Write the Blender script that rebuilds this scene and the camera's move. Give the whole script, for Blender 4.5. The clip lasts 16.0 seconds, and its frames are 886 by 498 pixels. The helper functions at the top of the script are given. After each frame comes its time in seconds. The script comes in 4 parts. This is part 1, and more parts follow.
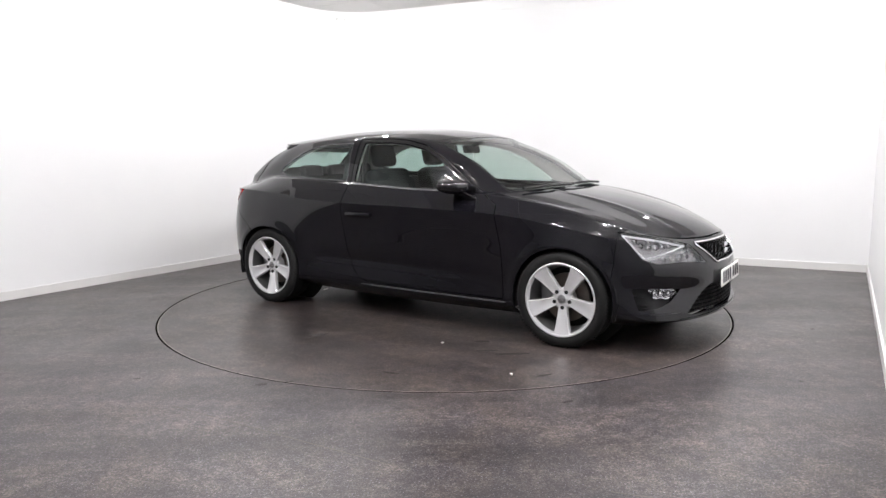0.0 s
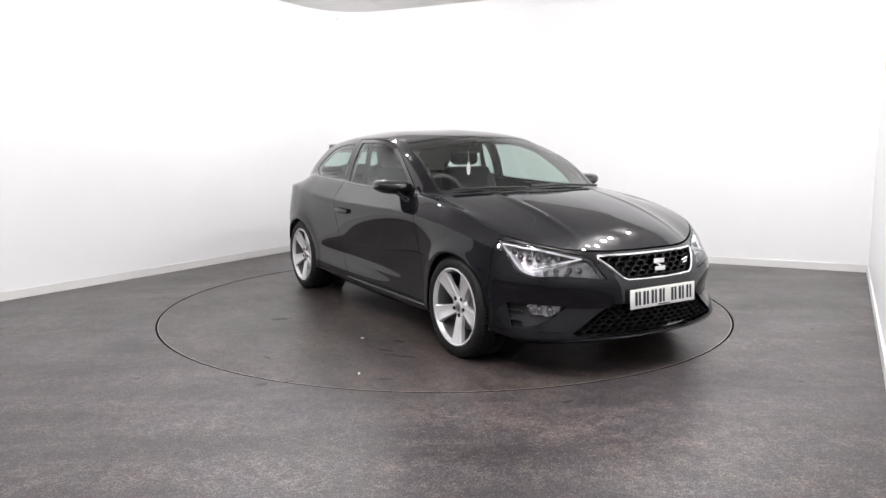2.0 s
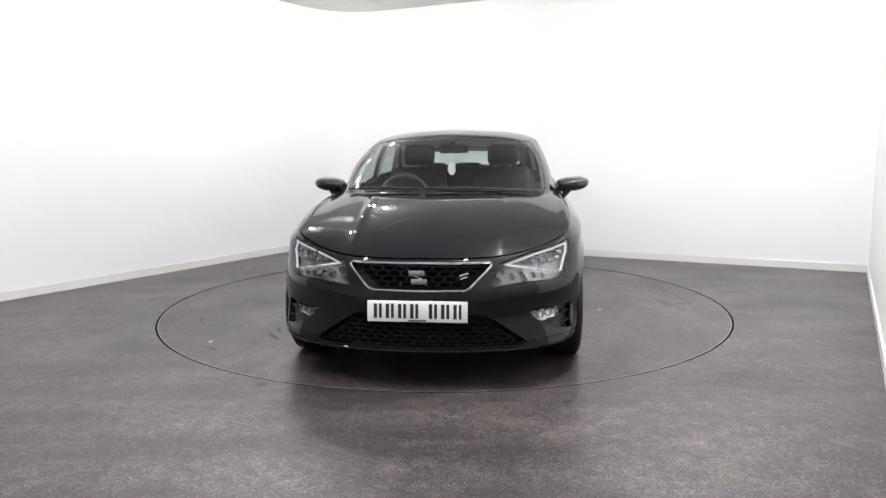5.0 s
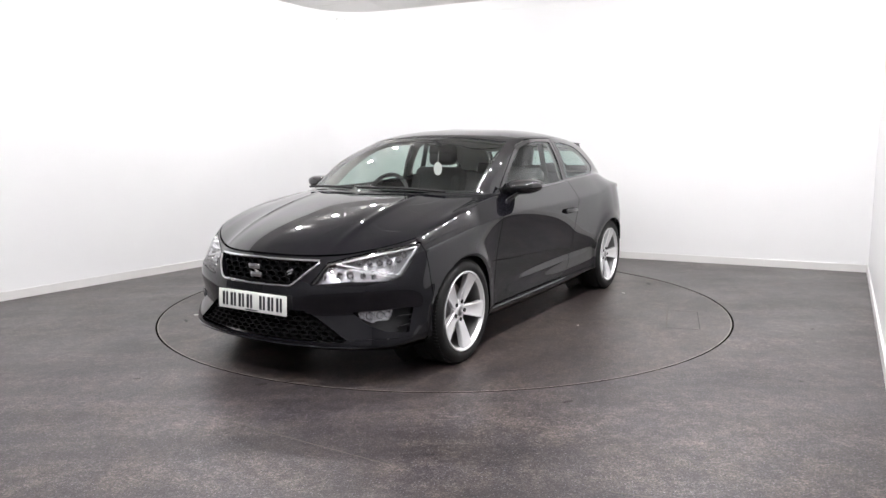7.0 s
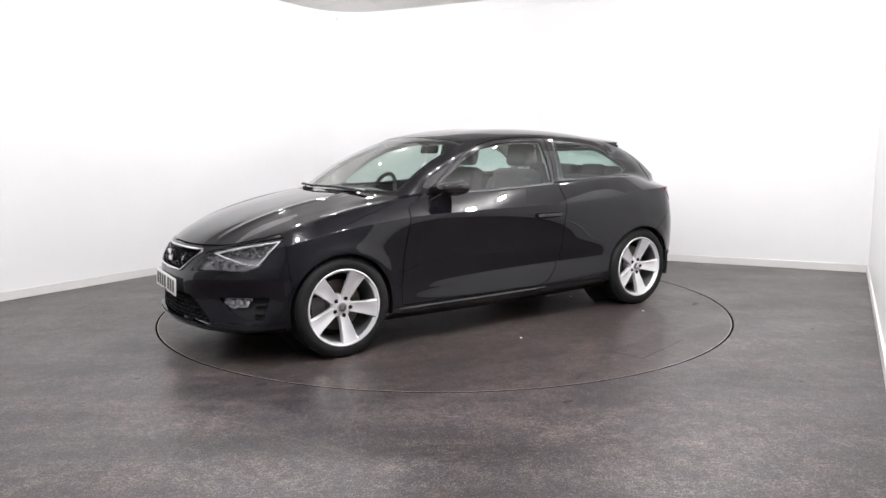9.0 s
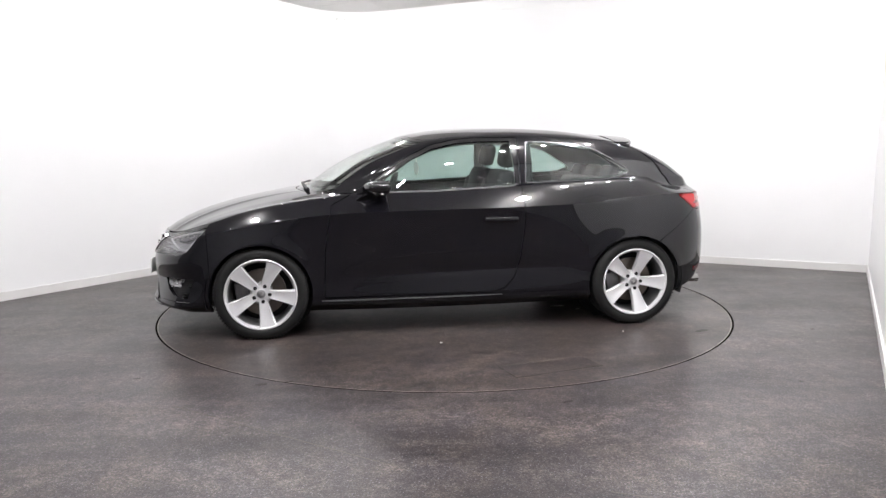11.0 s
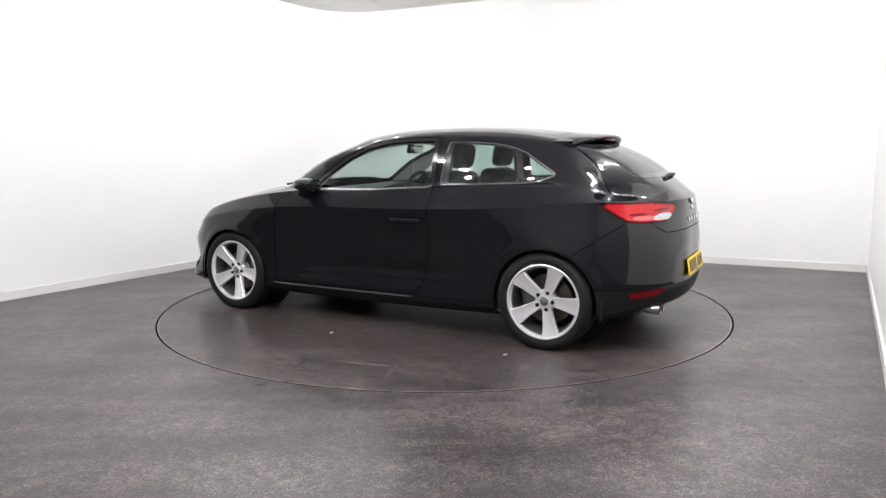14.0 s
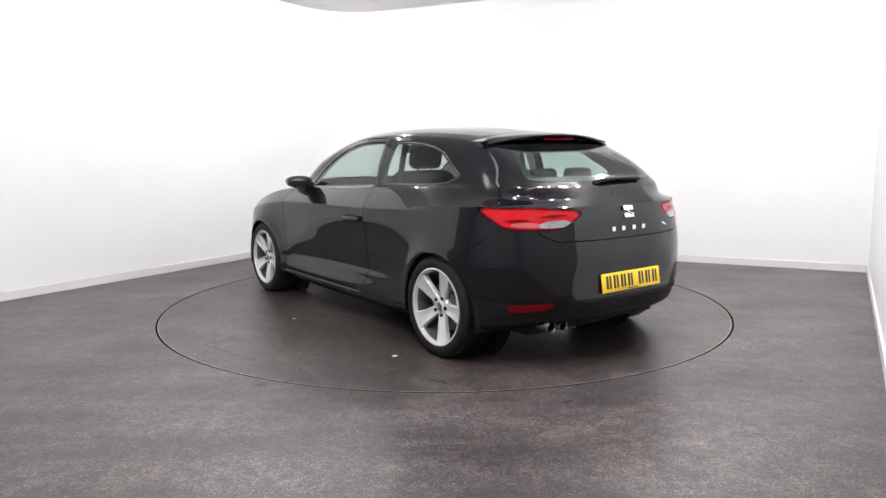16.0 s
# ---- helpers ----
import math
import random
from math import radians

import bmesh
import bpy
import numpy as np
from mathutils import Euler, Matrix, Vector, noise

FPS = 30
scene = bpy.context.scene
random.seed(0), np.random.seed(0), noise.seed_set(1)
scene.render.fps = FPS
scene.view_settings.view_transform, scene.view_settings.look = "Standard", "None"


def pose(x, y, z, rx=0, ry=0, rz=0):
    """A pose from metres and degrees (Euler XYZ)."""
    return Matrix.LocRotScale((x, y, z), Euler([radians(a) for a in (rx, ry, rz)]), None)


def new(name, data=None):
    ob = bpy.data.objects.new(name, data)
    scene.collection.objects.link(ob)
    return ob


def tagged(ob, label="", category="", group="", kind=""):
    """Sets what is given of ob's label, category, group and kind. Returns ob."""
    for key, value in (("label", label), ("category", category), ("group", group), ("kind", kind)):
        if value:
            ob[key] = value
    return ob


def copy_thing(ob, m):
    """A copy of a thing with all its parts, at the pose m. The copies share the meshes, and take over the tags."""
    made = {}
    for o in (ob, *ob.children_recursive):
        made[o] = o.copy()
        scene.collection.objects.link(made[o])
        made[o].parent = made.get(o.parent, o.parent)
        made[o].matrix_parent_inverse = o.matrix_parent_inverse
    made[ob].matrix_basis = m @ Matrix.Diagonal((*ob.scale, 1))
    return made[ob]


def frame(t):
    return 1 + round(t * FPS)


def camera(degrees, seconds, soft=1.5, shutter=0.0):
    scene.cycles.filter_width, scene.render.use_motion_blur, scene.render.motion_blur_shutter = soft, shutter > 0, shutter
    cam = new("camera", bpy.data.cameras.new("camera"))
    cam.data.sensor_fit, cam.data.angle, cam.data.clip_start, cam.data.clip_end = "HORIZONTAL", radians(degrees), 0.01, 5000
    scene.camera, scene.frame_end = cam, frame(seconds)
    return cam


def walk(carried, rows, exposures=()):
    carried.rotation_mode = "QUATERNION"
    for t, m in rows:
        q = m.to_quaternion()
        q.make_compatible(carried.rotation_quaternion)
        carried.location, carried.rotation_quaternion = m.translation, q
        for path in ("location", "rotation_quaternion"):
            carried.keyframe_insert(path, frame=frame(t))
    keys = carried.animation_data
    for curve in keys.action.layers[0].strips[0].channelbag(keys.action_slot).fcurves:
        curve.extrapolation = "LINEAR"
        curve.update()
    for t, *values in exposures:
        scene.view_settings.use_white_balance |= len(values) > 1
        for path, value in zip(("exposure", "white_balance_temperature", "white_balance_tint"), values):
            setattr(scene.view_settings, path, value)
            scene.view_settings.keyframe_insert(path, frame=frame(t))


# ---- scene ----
# A dark hatchback on a turntable in a white photo bay. Car space: x ahead, y to the car's left, origin on the ground mid wheelbase.
FOV = 64.136
cam = camera(FOV, 16.0, soft=1.45)
EYE = pose(0, -5.763, 1.251, 90 - 8.053, 0, -0.400) @ pose(0, 0, 0, 0, 0, -0.372)
walk(cam, [(0, EYE), (16, EYE)])

TABLE_RADIUS, TABLE_AT = 2.224, Vector((0.048, -0.012, 0))
CAR_ON_TABLE = pose(0.071, 0.106, 0.002)


def table_turn(t):
    """The turntable's angle in degrees at t seconds."""
    return -34.446 - 12.5048 * t + 0.01153 * (t - 8) ** 2


# ---- light ----
scene.view_settings.exposure = 0.0
world = bpy.data.worlds.new("world")
world.use_nodes = True
world.node_tree.nodes["Background"].inputs[0].default_value = (0.8, 0.85, 1, 1)
world.node_tree.nodes["Background"].inputs[1].default_value = 0.02
scene.world = world

CEILING_Z = 3.003
LEFT_DIR, BACK_DIR, RIGHT_DIR = Vector((0.5417, 0.8406)), Vector((0.8981, -0.4398)), Vector((0.4974, 0.8675))
BAY_RIGHT, BAY_LEFT = 4.6, 5.6
CORNER_LB, CORNER_RB = Vector((-1.264, 3.903)), Vector((4.300, 1.178))


# ---- materials ----
def material(name, color, rough=0.5, metal=0.0, coat=0.0, coat_rough=0.03, spec=0.5, trans=0.0, emit=None, strength=1.0,
             grain=0.0, grain_scale=40.0, bump=0.0, bump_scale=200.0, ior=1.45, alpha=1.0):
    m = bpy.data.materials.new(name)
    m.use_nodes = True
    nt = m.node_tree
    b = nt.nodes["Principled BSDF"]
    b.inputs["Base Color"].default_value = (*color, 1)
    b.inputs["Roughness"].default_value = rough
    b.inputs["Metallic"].default_value = metal
    b.inputs["Coat Weight"].default_value = coat
    b.inputs["Coat Roughness"].default_value = coat_rough
    b.inputs["Specular IOR Level"].default_value = spec
    b.inputs["Transmission Weight"].default_value = trans
    b.inputs["IOR"].default_value = ior
    b.inputs["Alpha"].default_value = alpha
    if emit:
        b.inputs["Emission Color"].default_value = (*emit, 1)
        b.inputs["Emission Strength"].default_value = strength
    if grain or bump:
        co = nt.nodes.new("ShaderNodeTexCoord")
    if grain:
        n = nt.nodes.new("ShaderNodeTexNoise")
        n.inputs["Scale"].default_value = grain_scale
        n.inputs["Detail"].default_value = 6
        nt.links.new(co.outputs["Object"], n.inputs["Vector"])
        mix = nt.nodes.new("ShaderNodeMix")
        mix.data_type = "RGBA"
        mix.inputs[6].default_value = (*[c * (1 - grain) for c in color], 1)
        mix.inputs[7].default_value = (*[min(1, c * (1 + grain)) for c in color], 1)
        nt.links.new(n.outputs["Fac"], mix.inputs[0])
        nt.links.new(mix.outputs[2], b.inputs["Base Color"])
    if bump:
        n2 = nt.nodes.new("ShaderNodeTexNoise")
        n2.inputs["Scale"].default_value = bump_scale
        n2.inputs["Detail"].default_value = 4
        nt.links.new(co.outputs["Object"], n2.inputs["Vector"])
        bp = nt.nodes.new("ShaderNodeBump")
        bp.inputs["Strength"].default_value = bump
        bp.inputs["Distance"].default_value = 0.01
        nt.links.new(n2.outputs["Fac"], bp.inputs["Height"])
        nt.links.new(bp.outputs["Normal"], b.inputs["Normal"])
    return m


def floor_material(name, base, worn, speck):
    """Dark speckled safety vinyl, worn paler in soft patches and semi-gloss; speck: how strongly the flecks show."""
    m = bpy.data.materials.new(name)
    m.use_nodes = True
    nt = m.node_tree
    b = nt.nodes["Principled BSDF"]
    co = nt.nodes.new("ShaderNodeTexCoord")

    def noise(scale, detail=4, rough=0.5, stretch=None):
        n = nt.nodes.new("ShaderNodeTexNoise")
        n.inputs["Scale"].default_value = scale
        n.inputs["Detail"].default_value = detail
        n.inputs["Roughness"].default_value = rough
        if stretch:
            mp = nt.nodes.new("ShaderNodeMapping")
            mp.inputs["Scale"].default_value = stretch
            mp.inputs["Rotation"].default_value = (0, 0, 0.45)
            nt.links.new(co.outputs["Object"], mp.inputs["Vector"])
            nt.links.new(mp.outputs[0], n.inputs["Vector"])
        else:
            nt.links.new(co.outputs["Object"], n.inputs["Vector"])
        return n.outputs["Fac"]

    def ramp(src, lo, hi, c0, c1):
        r = nt.nodes.new("ShaderNodeValToRGB")
        r.color_ramp.elements[0].position, r.color_ramp.elements[1].position = lo, hi
        r.color_ramp.elements[0].color, r.color_ramp.elements[1].color = (*c0, 1), (*c1, 1)
        nt.links.new(src, r.inputs[0])
        return r.outputs[0]

    def blend(kind, fac, a, c):
        x = nt.nodes.new("ShaderNodeMix")
        x.data_type, x.blend_type = "RGBA", kind
        x.inputs[0].default_value = fac
        nt.links.new(a, x.inputs[6])
        nt.links.new(c, x.inputs[7])
        return x.outputs[2]
    grey = lambda v: (v, v, v)
    col = ramp(noise(0.8, 4, 0.55), 0.36, 0.64, base, worn)
    # long soft smears, brown and bluish patches, smaller smudges and the grain
    col = blend("MULTIPLY", 1.0, col, ramp(noise(1.9, 7, 0.62, (0.45, 1.9, 1)), 0.38, 0.64, (0.62, 0.60, 0.58), (1.30, 1.27, 1.22)))
    col = blend("MULTIPLY", 1.0, col, ramp(noise(4.6, 8, 0.66), 0.40, 0.60, (0.80, 0.80, 0.86), (1.19, 1.15, 1.09)))
    col = blend("MULTIPLY", 1.0, col, ramp(noise(13, 6, 0.70), 0.38, 0.62, (0.56, 0.55, 0.57), (1.44, 1.42, 1.40)))
    col = blend("MULTIPLY", 1.0, col, ramp(noise(45, 4, 0.7), 0.40, 0.60, grey(0.55), grey(1.45)))
    # the vinyl's own flecks: many dark, fewer pale and bluish
    col = blend("MULTIPLY", speck, col, ramp(noise(110, 2, 0.6), 0.40, 0.58, (0.36, 0.35, 0.40), (1.42, 1.41, 1.45)))
    col = blend("ADD", speck, col, ramp(noise(120, 1.5, 0.5), 0.60, 0.70, grey(0.0), (0.12, 0.12, 0.15)))
    # pale rubbed specks, sparse
    col = blend("ADD", speck, col, ramp(noise(24, 7, 0.75), 0.63, 0.76, grey(0.0), (0.09, 0.087, 0.08)))
    nt.links.new(col, b.inputs["Base Color"])
    nt.links.new(ramp(noise(1.3, 3, 0.5), 0.3, 0.7, grey(0.30), grey(0.40)), b.inputs["Roughness"])
    b.inputs["Specular IOR Level"].default_value = 0.42
    bp = nt.nodes.new("ShaderNodeBump")
    bp.inputs["Strength"].default_value = 0.08
    bp.inputs["Distance"].default_value = 0.002
    nt.links.new(noise(60, 3), bp.inputs["Height"])
    nt.links.new(bp.outputs["Normal"], b.inputs["Normal"])
    return m


M_FLOOR = floor_material("dark vinyl floor", (0.046, 0.041, 0.041), (0.072, 0.063, 0.059), 0.9)
M_TABLE = floor_material("turntable vinyl", (0.040, 0.034, 0.031), (0.062, 0.0525, 0.047), 0.75)
M_WALL = material("white wall paint", (0.89, 0.89, 0.89), 0.35, grain=0.02, grain_scale=2.0, bump=0.03, bump_scale=30)
M_CEIL = material("ceiling panel", (0.82, 0.81, 0.79), 0.7, grain=0.03, grain_scale=8)
M_SKIRT = material("white skirting", (0.76, 0.75, 0.735), 0.3, grain=0.05, grain_scale=5)
M_DARKWALL = material("unseen dark wall", (0.24, 0.24, 0.245), 0.6, grain=0.1, grain_scale=2)
M_GAP = material("gap black", (0.010, 0.009, 0.008), 1.0, spec=0.0, grain=0.3)
M_EDGELIT = material("turntable edge lit pale", (0.42, 0.39, 0.35), 0.45, metal=0.3, grain=0.3, grain_scale=12)
M_LAMP = material("lit diffuser", (0.9, 0.9, 0.9), 0.4, emit=(1.0, 0.982, 1.0), strength=560)
M_LAMPFRAME = material("lamp frame", (0.8, 0.8, 0.8), 0.4)
M_PAINT = material("black metallic paint", (0.0052, 0.0049, 0.0068), 0.50, metal=0.0, spec=0.0, coat=1.0, coat_rough=0.008, grain=0.12, grain_scale=900)
M_GLOSS = material("gloss black trim", (0.008, 0.008, 0.009), 0.12, coat=0.5, grain=0.1)
M_PLASTIC = material("black plastic", (0.010, 0.010, 0.011), 0.5, spec=0.25, grain=0.15, bump=0.05, bump_scale=400)
M_DARK = material("underbody black", (0.008, 0.008, 0.008), 0.8, grain=0.2)
M_RUBBER = material("tyre rubber", (0.009, 0.009, 0.009), 0.6, spec=0.3, grain=0.2, grain_scale=30, bump=0.06, bump_scale=160)
M_ALLOY = material("silver alloy", (0.80, 0.80, 0.81), 0.26, metal=0.5, coat=0.4, grain=0.03, grain_scale=15)
M_ALLOYDARK = material("wheel hub shade", (0.20, 0.20, 0.205), 0.4, metal=0.7, grain=0.1)
M_BARREL = material("shaded rim barrel", (0.10, 0.10, 0.10), 0.45, metal=0.5, grain=0.2, grain_scale=20)
M_DISC = material("brake disc steel", (0.16, 0.14, 0.125), 0.4, metal=0.9, grain=0.2, grain_scale=20)
M_CHROME = material("chrome", (0.82, 0.82, 0.83), 0.1, metal=1.0, grain=0.02)
M_PIPE = material("dull chrome pipe", (0.32, 0.31, 0.30), 0.22, metal=1.0, grain=0.1)
M_SATIN = material("satin window trim", (0.20, 0.20, 0.21), 0.24, metal=0.6, grain=0.05)
M_PLATEW = material("white plate", (0.80, 0.80, 0.77), 0.35, grain=0.03)
M_PLATEY = material("yellow plate", (0.85, 0.56, 0.02), 0.35, grain=0.03)
M_INK = material("plate ink", (0.02, 0.02, 0.025), 0.4)
M_RED = material("red lens", (0.42, 0.004, 0.008), 0.10, spec=0.4, coat=0.4, grain=0.2, grain_scale=60)
M_REDDARK = material("deep red reflector", (0.14, 0.002, 0.005), 0.15, spec=0.3, grain=0.2, grain_scale=120)
M_PINK = material("pale red reflector", (0.75, 0.16, 0.16), 0.18, metal=0.6, grain=0.25, grain_scale=90)
M_CLEARREF = material("lamp reflector", (0.60, 0.60, 0.62), 0.14, metal=0.95, grain=0.1, grain_scale=60)
M_HLDARK = material("lamp housing", (0.22, 0.22, 0.23), 0.28, metal=0.7, grain=0.2, grain_scale=30)
M_DRL = material("light guide", (0.55, 0.56, 0.58), 0.2, coat=0.5)
M_SEAT = material("dark seat cloth", (0.035, 0.035, 0.037), 0.85, grain=0.2, grain_scale=25)
M_TRIM = material("dark cabin plastic", (0.030, 0.030, 0.031), 0.6, grain=0.15, grain_scale=40)
M_HEADLINER = material("pale headliner", (0.50, 0.49, 0.47), 0.9, grain=0.06, grain_scale=90)
M_WHITE = material("white card", (0.85, 0.85, 0.83), 0.5, grain=0.03)
M_SCRATCH = material("pale scratch", (0.12, 0.108, 0.095), 0.6, grain=0.3, grain_scale=30)
M_STAIN = material("dark stain", (0.028, 0.025, 0.023), 0.5, grain=0.3, grain_scale=60)
M_LITTER = material("pale litter", (0.75, 0.74, 0.70), 0.6, grain=0.1)


def glass_material(name, tint, gloss=0.0):
    """Thin tinted pane: tinted see-through with a clear reflection by Fresnel."""
    m = bpy.data.materials.new(name)
    m.use_nodes = True
    nt = m.node_tree
    nt.nodes.remove(nt.nodes["Principled BSDF"])
    tr, gl = nt.nodes.new("ShaderNodeBsdfTransparent"), nt.nodes.new("ShaderNodeBsdfGlossy")
    fr, mx = nt.nodes.new("ShaderNodeLayerWeight"), nt.nodes.new("ShaderNodeMixShader")
    tr.inputs[0].default_value = (*tint, 1)
    gl.inputs[1].default_value = 0.01
    fr.inputs[0].default_value = 0.5
    steep, share = nt.nodes.new("ShaderNodeMath"), nt.nodes.new("ShaderNodeMath")
    steep.operation, share.operation = "POWER", "MULTIPLY_ADD"
    steep.inputs[1].default_value = 5.0
    share.inputs[1].default_value, share.inputs[2].default_value = 0.88, 0.075
    nt.links.new(fr.outputs["Facing"], steep.inputs[0])
    nt.links.new(steep.outputs[0], share.inputs[0])
    nt.links.new(share.outputs[0], mx.inputs[0])
    nt.links.new(tr.outputs[0], mx.inputs[1])
    nt.links.new(gl.outputs[0], mx.inputs[2])
    nt.links.new(mx.outputs[0], nt.nodes["Material Output"].inputs[0])
    return m


M_GLASS = glass_material("windscreen glass", (0.86, 0.91, 0.88))
M_TINT = glass_material("green tinted glass", (0.60, 0.72, 0.68))
M_LENS = glass_material("clear lamp lens", (0.93, 0.93, 0.94))


# ---- mesh helpers ----
def mesh_object(name, bm, mat, smooth=35):
    me = bpy.data.meshes.new(name)
    bm.to_mesh(me)
    bm.free()
    me.materials.append(mat)
    for p in me.polygons:
        p.use_smooth = smooth > 0
    if smooth > 0:
        me.set_sharp_from_angle(angle=radians(smooth))
    return new(name, me)


def part(name, bm, mat, parent, label="", smooth=35):
    ob = mesh_object(name, bm, mat, smooth)
    ob.parent = parent
    return tagged(ob, label)


def rbox(bm, size, m=Matrix.Identity(4), bevel=0.01, segs=2):
    """A rounded box of that size about the pose m."""
    geo = bmesh.ops.create_cube(bm, size=1.0, matrix=Matrix.Diagonal((*size, 1)))
    edges = list({e for v in geo["verts"] for e in v.link_edges})
    verts = geo["verts"]
    if bevel:
        r = bmesh.ops.bevel(bm, geom=edges, offset=min(bevel, min(size) * 0.45), segments=segs, profile=0.5, affect="EDGES")
        verts = list({v for f in r["faces"] for v in f.verts} | {v for v in verts if v.is_valid})
    bmesh.ops.transform(bm, matrix=m, verts=verts)
    return bm


def box_bm(size, m=Matrix.Identity(4), bevel=0.01, segs=2):
    return rbox(bmesh.new(), size, m, bevel, segs)


def lathe(bm, profile, n=48, close=False):
    """Turns (radius, along) pairs about the y axis."""
    rings = []
    for r, a in profile:
        rings.append([bm.verts.new((r * math.cos(2 * math.pi * k / n), a, r * math.sin(2 * math.pi * k / n))) for k in range(n)])
    pairs = list(zip(rings, rings[1:])) + ([(rings[-1], rings[0])] if close else [])
    for r0, r1 in pairs:
        for k in range(n):
            bm.faces.new((r0[k], r0[(k + 1) % n], r1[(k + 1) % n], r1[k]))
    return bm


def tube(bm, pts, radius, n=8, closed=False, flat=1.0):
    """A round bar along a line of points."""
    pts = [Vector(p) for p in pts]
    rings = []
    for i, p in enumerate(pts):
        a = pts[i - 1] if i or closed else p
        b = pts[(i + 1) % len(pts)] if i < len(pts) - 1 or closed else p
        d = (b - a).normalized()
        side = d.cross(Vector((0, 0, 1)))
        side = side.normalized() if side.length > 1e-4 else Vector((0, 1, 0))
        up = side.cross(d)
        rings.append([bm.verts.new(p + side * radius * math.cos(2 * math.pi * k / n) + up * radius * flat * math.sin(2 * math.pi * k / n)) for k in range(n)])
    m = len(rings)
    for i in range(m if closed else m - 1):
        for k in range(n):
            bm.faces.new((rings[i][k], rings[(i + 1) % m][k], rings[(i + 1) % m][(k + 1) % n], rings[i][(k + 1) % n]))
    if not closed:
        bm.faces.new(rings[0])
        bm.faces.new(rings[-1][::-1])
    return bm


# ---- the bay ----
def wall_path():
    """The wall's foot: along the bay's long side, round the curved corner, along the back, and back past the camera."""
    r = 0.75
    start = CORNER_LB - LEFT_DIR * 8.64
    pts = [start, CORNER_LB - LEFT_DIR * r]
    a, c, b = CORNER_LB - LEFT_DIR * r, CORNER_LB, CORNER_LB + BACK_DIR * r
    for k in range(1, 13):
        u = k / 12
        pts.append(a * (1 - u) ** 2 + c * 2 * u * (1 - u) + b * u ** 2)
    pts.append(CORNER_RB)
    return pts


def wall_strip(bm, foot, z0, z1, thick, out):
    """An upright wall of that thickness on the foot line; out: side of the line on which the thickness lies (+1 left of the way)."""
    n = len(foot)
    front, back = [], []
    for i, p in enumerate(foot):
        d = (foot[min(i + 1, n - 1)] - foot[max(i - 1, 0)]).normalized()
        q = p + Vector((-d.y, d.x)) * thick * out
        front.append([bm.verts.new((*p, z)) for z in (z0, z1)])
        back.append([bm.verts.new((*q, z)) for z in (z0, z1)])
    for i in range(n - 1):
        bm.faces.new((front[i][0], front[i + 1][0], front[i + 1][1], front[i][1]))
        bm.faces.new((back[i][0], back[i][1], back[i + 1][1], back[i + 1][0]))
        bm.faces.new((front[i][1], front[i + 1][1], back[i + 1][1], back[i][1]))
        bm.faces.new((front[i][0], back[i][0], back[i + 1][0], front[i + 1][0]))
    for i in (0, n - 1):
        bm.faces.new((front[i][0], front[i][1], back[i][1], back[i][0]))
    bmesh.ops.recalc_face_normals(bm, faces=bm.faces)
    return bm


